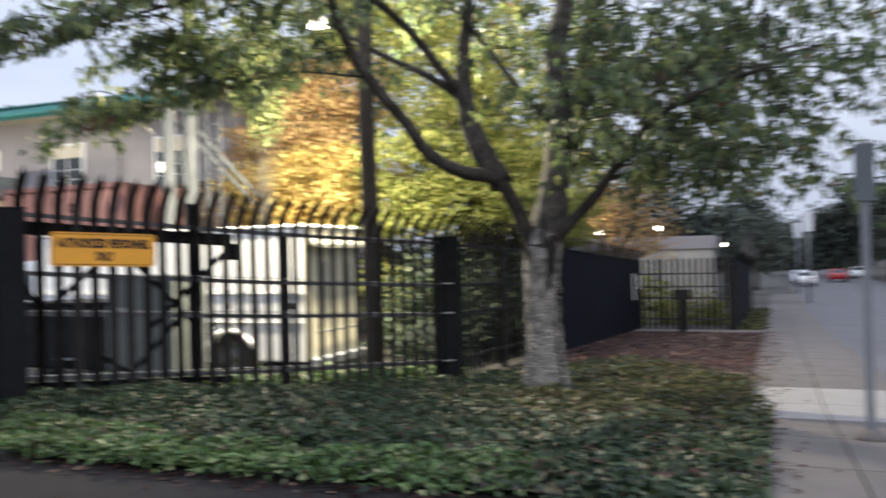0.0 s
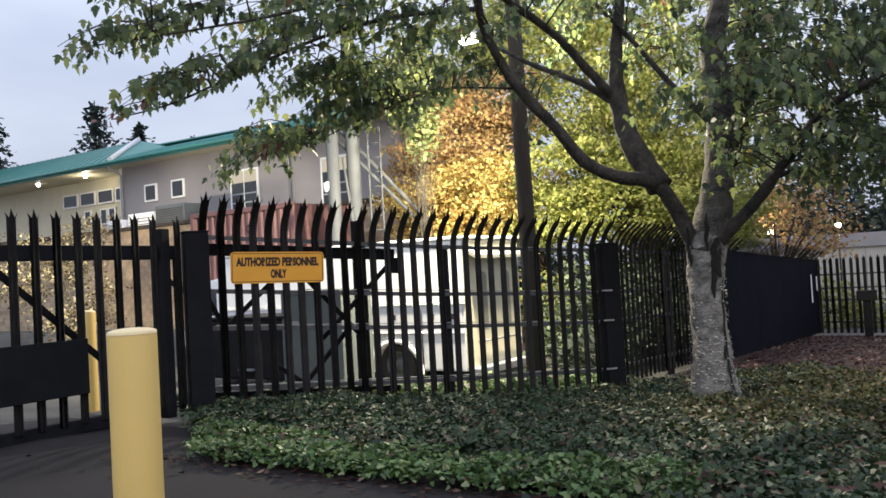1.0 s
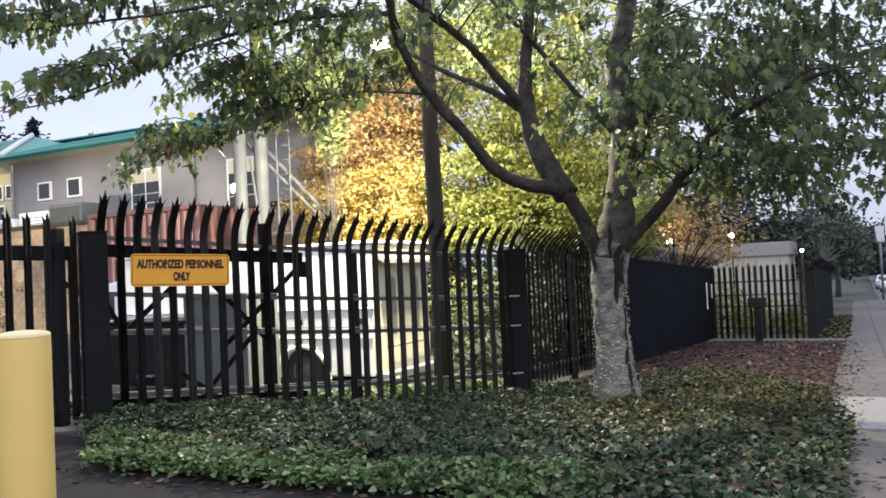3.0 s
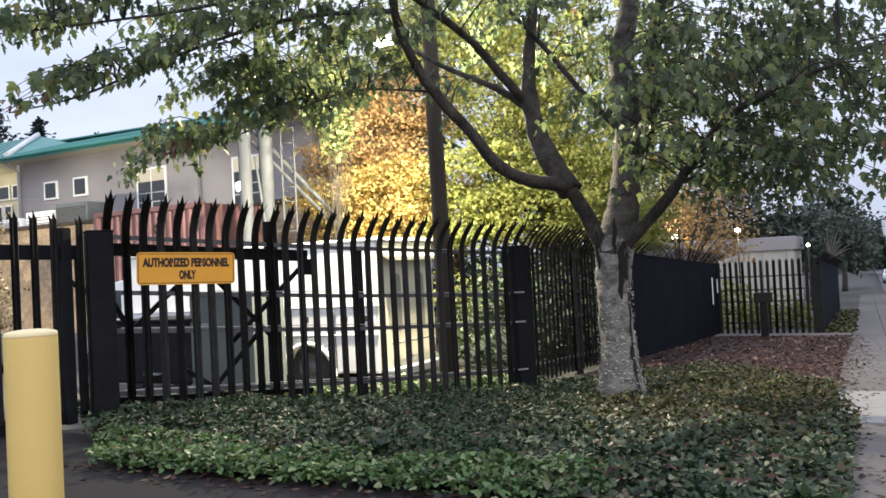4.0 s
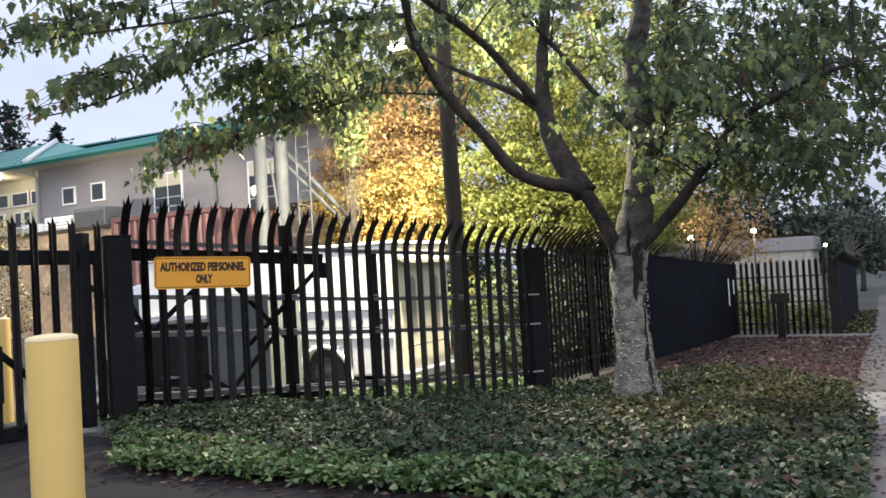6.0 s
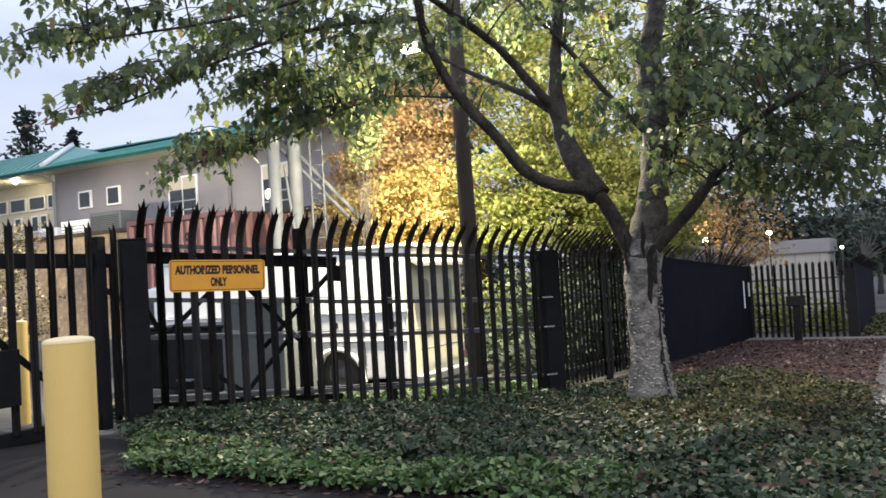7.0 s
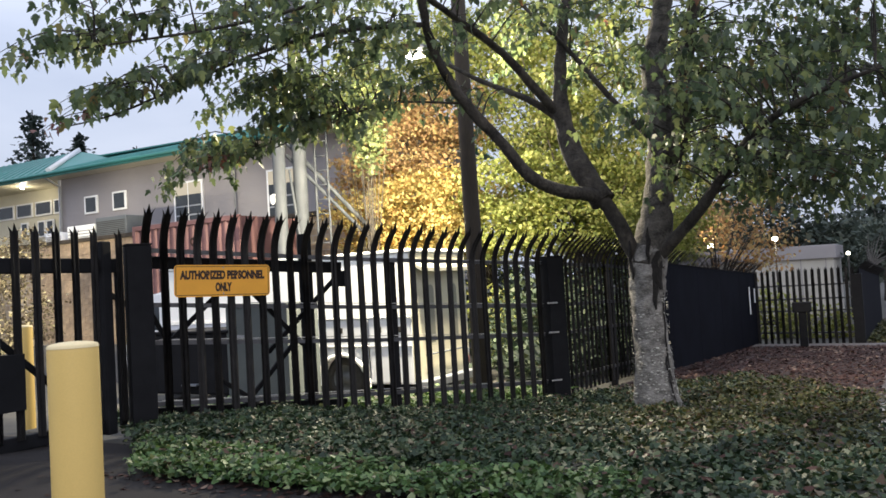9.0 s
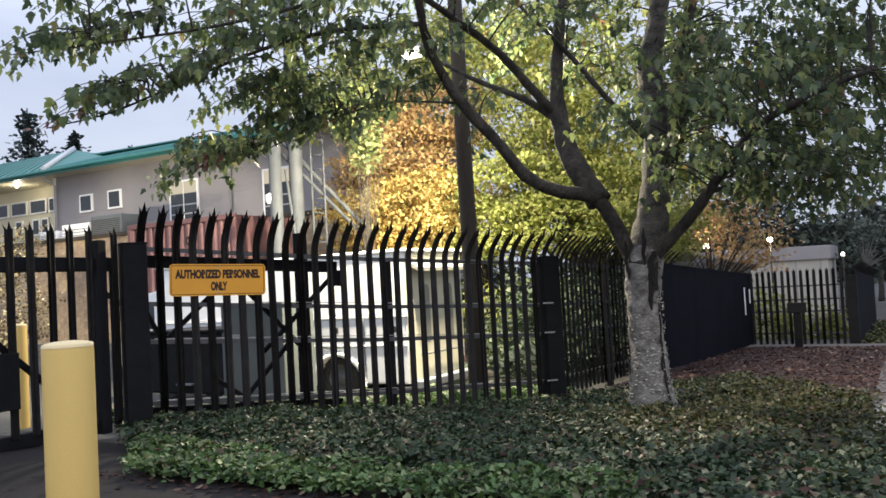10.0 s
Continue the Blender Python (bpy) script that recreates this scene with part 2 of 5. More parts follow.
# ---- mesh helpers ----


def bm_box(bm, lo, hi, bevel=0.0):
    r = bmesh.ops.create_cube(bm, size=1.0)
    vs = r["verts"]
    for v in vs:
        v.co = Vector([lo[i] + (v.co[i] + 0.5) * (hi[i] - lo[i]) for i in range(3)])
    if bevel:
        es = list({e for v in vs for e in v.link_edges})
        bmesh.ops.bevel(bm, geom=es, offset=bevel, segments=2, affect="EDGES", profile=0.5)
    return bm


def box(lo, hi, bevel=0.0):
    return bm_box(bmesh.new(), lo, hi, bevel)


def bm_tube(bm, pts, radii, sides=8, caps=True):
    """A tapering tube along a line of points."""
    pts = [Vector(p) for p in pts]
    rings = []
    ref = Vector((0.31, 0.17, 0.93)).normalized()
    for i, p in enumerate(pts):
        d = (pts[min(i + 1, len(pts) - 1)] - pts[max(i - 1, 0)]).normalized()
        a = d.cross(ref if abs(d.dot(ref)) < 0.95 else Vector((1, 0, 0))).normalized()
        b = d.cross(a)
        r = radii[i] if hasattr(radii, "__len__") else radii
        rings.append([bm.verts.new(p + (a * math.cos(2 * math.pi * k / sides) + b * math.sin(2 * math.pi * k / sides)) * r) for k in range(sides)])
    for q, w in zip(rings, rings[1:]):
        for k in range(sides):
            bm.faces.new((q[k], q[(k + 1) % sides], w[(k + 1) % sides], w[k])).smooth = True
    if caps:
        bm.faces.new(rings[0][::-1])
        bm.faces.new(rings[-1])
    return bm


def tube(pts, radii, sides=8):
    return bm_tube(bmesh.new(), pts, radii, sides)


def mesh_of(name, bm, mat):
    bmesh.ops.recalc_face_normals(bm, faces=bm.faces[:])
    me = bpy.data.meshes.new(name)
    bm.to_mesh(me)
    bm.free()
    me.materials.append(mat)
    return me


def part(name, bm, mat, parent=None, label=""):
    ob = new(name, mesh_of(name, bm, mat))
    if parent:
        ob.parent = parent
    return tagged(ob, label=label)


def thing(name, m, label, category, group="", kind=""):
    ob = new(name)
    ob.matrix_world = m
    ob.empty_display_size = 0.2
    return tagged(ob, label, category, group, kind)


def shared(name, me, parent, m):
    ob = new(name, me)
    ob.parent = parent
    ob.matrix_basis = m
    return ob


def fall(y):
    """The street drops gently away from the camera."""
    return -2.5 * (1 - math.exp(-max(0.0, y - 4.5) / 38)) - 0.1 * math.exp(-((y - 10.3) / 2.6) ** 2)


def ease(v):
    v = min(1, max(0, v))
    return v * v * (3 - 2 * v)


def land(x, y):
    return fall(y) + 0.75 * ease((-x - 9.5) / 5.5) * ease((y - 11.2) / 3)


def sheet(name, xs, ys, lift, mat, label, category, kind="structure", edge=None):
    bm = bmesh.new()
    g = [[bm.verts.new((x, y, land(x, y) + (lift if x < 1.22 or edge is None else edge))) for x in xs] for y in ys]
    for j in range(len(ys) - 1):
        for i in range(len(xs) - 1):
            bm.faces.new((g[j][i], g[j][i + 1], g[j + 1][i + 1], g[j + 1][i])).smooth = True
    return tagged(part(name, bm, mat), label, category, kind=kind)


def steps(a, b, n):
    return [a + (b - a) * i / n for i in range(n + 1)]


# ---- ground, road, pavement ----
FAR = steps(-30, 4, 10) + steps(5, 60, 40) + [70, 85, 110, 150, 220, 350, 600, 1200, 2500]
sheet("ground", [-2500, -600, -200, -80, -50] + steps(-40, 0, 60) + [1.2, 1.25, 10.4, 10.6, 20, 60, 200, 600, 2500], FAR, -0.03, YARD, "dull gravel yard and open ground", "ground", edge=-0.2)
sheet("driveway", steps(-9, -0.3, 20), steps(-6, 5.6, 20), 0.0, ASPHALT, "dark worn asphalt driveway with fallen leaves", "driveway")
sheet("road", [1.35, 4, 8, 10.5], [-30, -10, 0] + FAR[10:-3], -0.12, ROAD, "grey asphalt street dropping gently away", "road")
kerb = tagged(new("kerb"), "grey concrete kerb stones along the street", "kerb", kind="structure")
for y in steps(-12, 90, 34)[:-1]:
    bm = bmesh.new()
    v = [bm.verts.new((x, yy, fall(yy) + z)) for z in (-0.25, 0.008) for yy in (y + 0.006, y + 2.994) for x in (1.2, 1.35)]
    for f in ((0, 1, 3, 2), (4, 5, 7, 6), (0, 1, 5, 4), (2, 3, 7, 6), (0, 2, 6, 4), (1, 3, 7, 5)):
        bm.faces.new([v[q] for q in f])
    part("kerb_stone", bm, CONCRETE, kerb)
verge = sheet("verge", [10.5, 12, 16, 24], [-30, -10, 0] + FAR[10:-3], 0.0, SOIL, "dark planted verge across the street", "verge")

pavement = tagged(new("pavement"), "concrete pavement of square slabs, one slab newer and paler", "pavement", kind="structure")
PALE = material("new_concrete", (0.26, 0.245, 0.235), 0.85, spread=0.08, scale=2.5, fine=120, bump=0.2)
for k, y in enumerate(steps(-6, 66, 48)[:-1]):
    for a, b in ((-0.45, 0.365), (0.38, 1.19)):
        bm = bmesh.new()
        v = [bm.verts.new((x, yy, fall(yy) + z)) for z in (-0.1, 0.012) for yy in (y + 0.008, y + 1.492) for x in (a, b)]
        for f in ((0, 1, 3, 2), (4, 5, 7, 6), (0, 1, 5, 4), (2, 3, 7, 6), (0, 2, 6, 4), (1, 3, 7, 5)):
            bm.faces.new([v[i] for i in f])
        part("slab", bm, PALE if 9.0 <= y < 12.0 else CONCRETE, pavement)

# ---- palisade fence ----


def pale_mesh(name, curved, height, width=0.092):
    """A ribbed steel pale with a three-pronged tip; its front faces +y and the curved top leans to +y."""
    bm = bmesh.new()
    prof = [(-0.5, 0.0), (-0.28, 0.018), (0.0, 0.006), (0.28, 0.018), (0.5, 0.0)]
    levels = [0.03, height * 0.4, height * 0.8]
    line = [(z, 0.0) for z in levels]
    for k in range(1, 6):
        u = k / 5
        z = height * (0.8 + 0.15 * u)
        line.append((z, 0.26 * u * u if curved else 0.0))
    rows = []
    for z, lean in line:
        rows.append([bm.verts.new((px * width, lean + py, z)) for px, py in prof])
    for a, b in zip(rows, rows[1:]):
        for i in range(4):
            bm.faces.new((a[i], a[i + 1], b[i + 1], b[i]))
    z, lean = line[-1]
    rise, push = height * 0.038, 0.075 if curved else 0.0
    for i, out in ((0, -0.018), (2, 0.0), (4, 0.018)):
        tip = bm.verts.new((prof[i][0] * width + out, lean + push + 0.004, z + rise * (1.1 if i == 2 else 0.6)))
        for j in (i - 1, i):
            if 0 <= j < 4:
                bm.faces.new((rows[-1][j], rows[-1][j + 1], tip))
    r = bmesh.ops.solidify(bm, geom=bm.faces[:], thickness=0.004)
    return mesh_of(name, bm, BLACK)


PALE_CURVED = pale_mesh("pale", True, 2.48)
PALE_STRAIGHT = pale_mesh("pale", False, 2.15)
PALE_TALL = pale_mesh("pale", False, 2.3)
RAILS = (0.27, 0.95, 1.37, 1.98)


def square_post(name, x, y, size, height, parent, turn):
    m = pose(x, y, land(x, y) - 0.1, 0, 0, turn)
    bm = box((-size / 2, -size / 2, 0), (size / 2, size / 2, height + 0.1), 0.008)
    bm_box(bm, (-size / 2 - 0.008, -size / 2 - 0.008, height + 0.1), (size / 2 + 0.008, size / 2 + 0.008, height + 0.118), 0.004)
    ob = part(name, bm, BLACK_SHADED, parent)
    ob.matrix_basis = parent.matrix_world.inverted() @ m
    return ob


def run(fence, a, b, count, side, me, top, skip=(), rails=RAILS, thick=0.05, lift=0.0):
    """Pales and rails from a to b; side: 1 where the pales' front lies on the right of that way."""
    a, b = Vector(a), Vector(b)
    d = b - a
    ang = math.degrees(math.atan2(d.y, d.x))
    out = Vector((d.y, -d.x)).normalized() * side
    inv = fence.matrix_world.inverted()
    for z in rails:
        bm = bmesh.new()
        n = max(1, int(d.length / 2))
        v = []
        for i in range(n + 1):
            p = a + d * i / n - out * 0.03
            zz = land(p.x, p.y) + z + lift
            v.append([bm.verts.new((p.x + out.x * o, p.y + out.y * o, zz + h)) for o, h in ((-0.022, -thick / 2), (0.022, -thick / 2), (0.022, thick / 2), (-0.022, thick / 2))])
        for q, w in zip(v, v[1:]):
            for k in range(4):
                bm.faces.new((q[k], q[(k + 1) % 4], w[(k + 1) % 4], w[k]))
        bm.faces.new(v[0])
        bm.faces.new(v[-1][::-1])
        ob = part("rail", bm, RAILSTEEL, fence)
        ob.matrix_basis = inv
    for i in range(count):
        if i in skip:
            continue
        p = a + d * (i + 0.5) / count
        turn = ang + (180 if side > 0 else 0)
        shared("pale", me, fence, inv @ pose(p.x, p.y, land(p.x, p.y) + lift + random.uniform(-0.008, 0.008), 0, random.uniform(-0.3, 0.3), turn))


PL, PR, FC, FE = (-7.38, 6.25), (-4.5, 11.25), (-4.15, 26.6), (-1.3, 26.3)
fence = thing("palisade_fence", pose(PL[0], PL[1], 0), "black steel palisade fence with outward-curved pronged pales", "fence", kind="structure")
run(fence, PL, PR, 31, 1, PALE_CURVED, True, lift=0.05)
run(fence, PR, FC, 82, 1, PALE_CURVED, True, lift=0.05)
square_post("gate_post", PL[0], PL[1], 0.26, 2.07, fence, 60)
square_post("corner_post", PR[0] - 0.03, PR[1] - 0.05, 0.29, 2.12, fence, 60)
mid = (Vector(PL) * 0.455 + Vector(PR) * 0.545)
square_post("post", mid.x - 0.08, mid.y + 0.06, 0.11, 2.05, fence, 60)
for k in range(1, 6):
    square_post("post", PR[0] + (FC[0] - PR[0]) * k / 6 - 0.07, PR[1] + (FC[1] - PR[1]) * k / 6, 0.1, 1.95, fence, 0)
far_fence = thing("palisade_fence", pose(FC[0], FC[1], 0), "black steel palisade fence with straight pales beside a paved walk", "fence", kind="structure")
run(far_fence, FC, FE, 16, 1, PALE_TALL, False, rails=(0.35, 1.0, 1.35, 1.75))
square_post("corner_post", FE[0], FE[1], 0.28, 2.0, far_fence, 0)
run(far_fence, FE, (-1.25, 44), 90, 1, PALE_CURVED, True)

# ---- gate leaf, the slide frame behind the fence, the sign ----
def bar(parent, name, a, b, w, h, mat=None):
    """A square bar from a to b."""
    a, b = Vector(a), Vector(b)
    d = b - a
    bm = box((-w / 2, 0, -h / 2), (w / 2, d.length, h / 2), min(w, h) * 0.12)
    ob = part(name, bm, mat or BLACK_SHADED, parent)
    q = d.to_track_quat("Y", "Z").to_matrix().to_4x4()
    ob.matrix_basis = parent.matrix_world.inverted() @ Matrix.Translation(a) @ q
    return ob


gate = thing("sliding_gate", pose(-7.55, 6.15, 0), "black steel sliding gate with thick top beam and diagonal braces", "gate")
GX = -7.55
bar(gate, "top_beam", (GX, 6.14, 1.74), (GX, 0.8, 1.78), 0.1, 0.15)
bar(gate, "bottom_beam", (GX, 6.0, 0.03), (GX, 0.8, 0.07), 0.1, 0.14)
bar(gate, "stile", (GX, 5.91, -0.06), (GX, 5.91, 2.0), 0.2, 0.12)
bar(gate, "stile", (GX, 6.12, 0.0), (GX, 6.12, 1.68), 0.05, 0.07)
shared("pale", PALE_STRAIGHT, gate, gate.matrix_world.inverted() @ pose(GX + 0.06, 6.1, 0.02, 0, 0, -90))
bar(gate, "stile", (GX, 3.7, 0.06), (GX, 3.7, 1.74), 0.08, 0.08)
bar(gate, "brace", (GX - 0.04, 4.0, 1.7), (GX - 0.04, 5.8, 0.1), 0.05, 0.06)
bar(gate, "brace", (GX - 0.04, 3.4, 1.7), (GX - 0.04, 1.4, 0.1), 0.05, 0.06)
bar(gate, "brace", (GX - 0.1, 5.98, 1.5), (GX - 0.1, 6.3, 1.3), 0.04, 0.05)
for k in range(22):
    y = 5.78 - 0.222 * k
    shared("pale", PALE_STRAIGHT, gate, gate.matrix_world.inverted() @ pose(GX + 0.06, y, 0.04, 0, random.uniform(-0.3, 0.3), -90))
panel = part("panel", box((GX + 0.09, 3.2, 0.36), (GX + 0.12, 4.92, 0.9), 0.006), BLACK_SHADED, gate, "flat black steel panel")
panel.matrix_basis = gate.matrix_world.inverted()

FD = (Vector(PR) - Vector(PL)).normalized()
FN = Vector((FD.y, -FD.x))


def on_run(s, off, h):
    """A place s metres along the front run, off metres before it and h above its ground."""
    p = Vector(PL) + FD * s + FN * off
    q = Vector(PL) + FD * s
    return (p.x, p.y, land(q.x, q.y) + h)


slide = thing("gate_slide_frame", pose(PL[0], PL[1], 0), "black steel gate tail frame with cross braces behind the fence", "gate frame")
bar(slide, "top_beam", on_run(0.1, -0.2, 1.9), on_run(2.5, -0.2, 1.92), 0.1, 0.14)
bar(slide, "bottom_beam", on_run(0.1, -0.2, 0.22), on_run(2.5, -0.2, 0.22), 0.08, 0.08)
bar(slide, "stile", on_run(2.05, -0.25, 0.05), on_run(2.05, -0.25, 2.33), 0.13, 0.13)
bar(slide, "end_plate", on_run(2.42, -0.2, 1.78), on_run(2.6, -0.2, 1.78), 0.1, 0.2)
for a, b in (((0.12, 1.4), (0.34, 0.97)), ((0.3, 0.95), (1.1, 1.72)), ((1.2, 1.72), (1.98, 0.92)), ((1.5, 0.85), (2.5, 1.86)), ((1.2, 0.25), (1.85, 0.98)), ((0.9, 0.55), (1.35, 0.25))):
    bar(slide, "brace", on_run(a[0], -0.2, a[1]), on_run(b[0], -0.2, b[1]), 0.045, 0.055)
for s in (0.45, 1.1, 1.75):
    bar(slide, "bolt_plate", on_run(s, -0.12, 1.05), on_run(s + 0.09, -0.12, 1.05), 0.012, 0.03, GREY)

# pale strips painted along the rails for light glinting off their tops
GLINT = material("glint_steel", (0.34, 0.33, 0.32), 0.5, metal=0.3, spread=0.3, scale=4, bump=0.05)
for z, a, b in ((0.32, 0.2, 5.6), (1.0, 0.2, 5.6), (1.42, 1.2, 5.6), (2.03, 3.4, 5.6)):
    ob = bar(fence, "rail_glint", on_run(a, -0.012, z + 0.029), on_run(b, -0.012, z + 0.029), 0.014, 0.01, GLINT)
# short pale bars added by the corner post, again for rail glints
for z in (0.36, 1.04, 1.46):
    bar(fence, "glint_bar", on_run(5.5, 0.17, z), on_run(5.68, 0.17, z), 0.012, 0.022, GLINT)

# amber sign on the fence
sign = thing("warning_sign", Matrix.Translation(on_run(0.37, 0.035, 1.5)) @ Matrix.Rotation(math.atan2(FD.y, FD.x), 4, "Z") @ pose(0, 0, 0, 0, 1.9, 0),
             "amber metal sign with dark capitals and border", "sign")


def rounded_plate(w, h, r, y0, y1):
    bm = bmesh.new()
    pts = []
    for cx, cz, a0 in ((w - r, h - r, 0), (r, h - r, 90), (r, r, 180), (w - r, r, 270)):
        for k in range(5):
            a = radians(a0 + 22.5 * k)
            pts.append((cx + r * math.cos(a), cz + r * math.sin(a)))
    f = [bm.verts.new((x, y0, z)) for x, z in pts]
    b = [bm.verts.new((x, y1, z)) for x, z in pts]
    bm.faces.new(f)
    bm.faces.new(b[::-1])
    for k in range(len(pts)):
        bm.faces.new((f[k], f[(k + 1) % len(pts)], b[(k + 1) % len(pts)], b[k]))
    return bm


SW, SH = 1.11, 0.365
part("plate", rounded_plate(SW, SH, 0.045, 0.0, 0.004), AMBER, sign)
for a, b in (((0.025, 0.016), (SW - 0.025, 0.023)), ((0.025, SH - 0.023), (SW - 0.025, SH - 0.016)), ((0.016, 0.025), (0.023, SH - 0.025)), ((SW - 0.023, 0.025), (SW - 0.016, SH - 0.025))):
    part("border_line", box((a[0], -0.002, a[1]), (b[0], 0.0, b[1])), INK, sign)


def lettering(text, size, width, x, y, z, mat, parent, turn=(90, 0, 0), depth=0.002):
    cu = bpy.data.curves.new("lettering", "FONT")
    cu.body, cu.size, cu.extrude, cu.align_x, cu.align_y, cu.offset = text, size, depth, "CENTER", "CENTER", size * 0.06
    ob = new("lettering", cu)
    bpy.context.view_layer.update()
    me = bpy.data.meshes.new_from_object(ob.evaluated_get(bpy.context.evaluated_depsgraph_get()))
    bpy.data.objects.remove(ob)
    xs = [v.co.x for v in me.vertices]
    k = width / (max(xs) - min(xs))
    for v in me.vertices:
        v.co.x *= k
    me.materials.clear()
    me.materials.append(mat)
    ob = new("lettering", me)
    ob.parent = parent
    ob.matrix_basis = pose(x, y, z, *turn)
    return ob


lettering("AUTHORIZED PERSONNEL", 0.128, 0.98, SW / 2, -0.002, 0.245, INK, sign)
lettering("ONLY", 0.128, 0.19, SW / 2, -0.002, 0.105, INK, sign)
for x, z in ((SW / 2, 0.335), (SW / 2, 0.035)):
    part("bolt", tube([(x, 0.0, z), (x, -0.008, z)], 0.009, 8), GREY, sign)

# ---- tree ----
BOUGHS = {
    "a": ([(-3.04, 10.55, 1.48), (-3.34, 10.24, 2.27), (-3.73, 9.78, 2.42), (-3.98, 9.41, 2.6), (-4.22, 9.14, 3.02), (-4.49, 8.75, 3.49), (-4.63, 8.42, 3.93), (-4.64, 8.16, 4.34), (-4.53, 7.86, 5.01)], 0.1, 0.042),
    "b": ([(-3.34, 10.24, 2.27), (-3.72, 10.34, 2.91), (-3.94, 10.53, 3.62), (-3.96, 10.71, 4.44), (-3.85, 10.95, 5.68)], 0.165, 0.06),
    "c": ([(-3.95, 10.53, 3.5), (-4.21, 10.14, 3.94), (-4.43, 9.77, 4.32), (-4.78, 9.22, 4.7), (-5.22, 8.61, 5.14)], 0.07, 0.035),
    "d": ([(-3.93, 10.5, 3.45), (-4.35, 10.37, 3.78), (-5.16, 10.5, 4.22), (-5.82, 10.59, 4.64)], 0.055, 0.025),
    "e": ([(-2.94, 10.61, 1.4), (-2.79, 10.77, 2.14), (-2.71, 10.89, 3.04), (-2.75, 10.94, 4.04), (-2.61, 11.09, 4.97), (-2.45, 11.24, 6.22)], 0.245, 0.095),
    "f": ([(-2.75, 10.81, 2.3), (-2.41, 10.71, 3.19), (-2.25, 10.54, 4.01), (-1.99, 10.41, 4.93)], 0.15, 0.06),
    "g": ([(-2.8, 10.61, 1.5), (-2.21, 10.41, 2.03), (-1.85, 10.25, 2.43), (-1.4, 10.03, 2.89), (-0.81, 9.77, 3.15), (-0.14, 9.67, 3.32)], 0.085, 0.022),
    "h": ([(-2.75, 10.85, 3.0), (-3.27, 10.79, 3.63), (-3.82, 10.67, 4.41), (-4.4, 10.55, 5.13)], 0.05, 0.025),
    "i": ([(-4.64, 8.16, 4.34), (-5.3, 7.46, 4.23), (-5.78, 6.86, 4.0), (-6.35, 6.33, 3.68), (-6.99, 5.77, 3.3), (-7.53, 5.36, 3.14)], 0.03, 0.006),
    "j": ([(-4.6, 7.94, 4.79), (-5.38, 7.18, 4.49), (-5.98, 6.4, 4.17), (-6.53, 5.76, 3.98), (-7.41, 4.94, 3.79)], 0.03, 0.006),
    "k": ([(-4.49, 8.75, 3.49), (-5.34, 8.38, 3.56), (-6.14, 8.06, 3.35), (-6.9, 7.77, 3.07), (-7.72, 7.44, 2.92)], 0.014, 0.005),
}


def smooth_line(pts, n=4):
    """Catmull-Rom through the points."""
    p = [Vector(q) for q in pts]
    p = [p[0] * 2 - p[1]] + p + [p[-1] * 2 - p[-2]]
    out = []
    for i in range(1, len(p) - 2):
        for k in range(n):
            t = k / n
            a, b, c, d = p[i - 1], p[i], p[i + 1], p[i + 2]
            out.append(0.5 * (2 * b + (c - a) * t + (2 * a - 5 * b + 4 * c - d) * t * t + (3 * b - a - 3 * c + d) * t ** 3))
    out.append(p[-2])
    return out


tree = thing("street_tree", pose(-2.94, 10.69, land(-2.94, 10.69)), "leafy maple street tree with pale lichened trunk in ivy bed", "tree")
TI = tree.matrix_world.inverted()
trunk_line = smooth_line([(-2.93, 10.7, -0.75), (-2.94, 10.68, -0.3), (-2.95, 10.65, 0.3), (-2.96, 10.62, 0.9), (-2.93, 10.61, 1.45), (-2.9, 10.66, 1.68)], 4)
tr = []
for p in trunk_line:
    h = p.z + 0.48
    tr.append((0.215 + 0.16 * math.exp(-max(0, h) * 3.2) + 0.03 * ease((h - 1.4) / 0.6)) * (1 - 0.45 * ease((h - 1.95) / 0.35)))


def lumpy(bm, amount, scale):
    for v in bm.verts:
        v.co += Vector((noise.noise(v.co * scale), noise.noise(v.co * scale + Vector((9, 0, 0))), 0)) * amount
    return bm


part("trunk", lumpy(tube(smooth_line(trunk_line, 3)[::1], np.interp(np.linspace(0, 1, len(trunk_line) * 3 - 2), np.linspace(0, 1, len(tr)), tr), 36), 0.03, 5.0), BARK, tree).matrix_basis = TI
rg = np.random.default_rng(77)
fleck = []
for k in range(420):
    h, a = 0.12 + 1.5 * rg.uniform() ** 1.3, rg.uniform(0, 2 * math.pi)
    r = 0.225 + 0.16 * math.exp(-h * 3.2)
    fleck.append((-2.955 + r * math.cos(a), 10.645 + r * math.sin(a), h - 0.38))
bm = bmesh.new()
for x, y, z in fleck:
    w, hh = rg.uniform(0.008, 0.03), rg.uniform(0.004, 0.012)
    out = Vector((x + 2.955, y - 10.645, 0)).normalized()
    side = Vector((-out.y, out.x, 0))
    c = Vector((x, y, z)) + out * 0.012
    ring = [bm.verts.new(c + side * w * math.cos(q) * rg.uniform(0.7, 1.2) + Vector((0, 0, hh * math.sin(q) * rg.uniform(0.7, 1.2)))) for q in np.linspace(0, 2 * math.pi, 7)[:-1]]
    tip = bm.verts.new(c + out * 0.006)
    for q in range(6):
        bm.faces.new((ring[q], ring[(q + 1) % 6], tip))
tagged(part("lichen", bm, LICHEN, tree, "pale lichen flecks"), kind="stuff").matrix_basis = TI


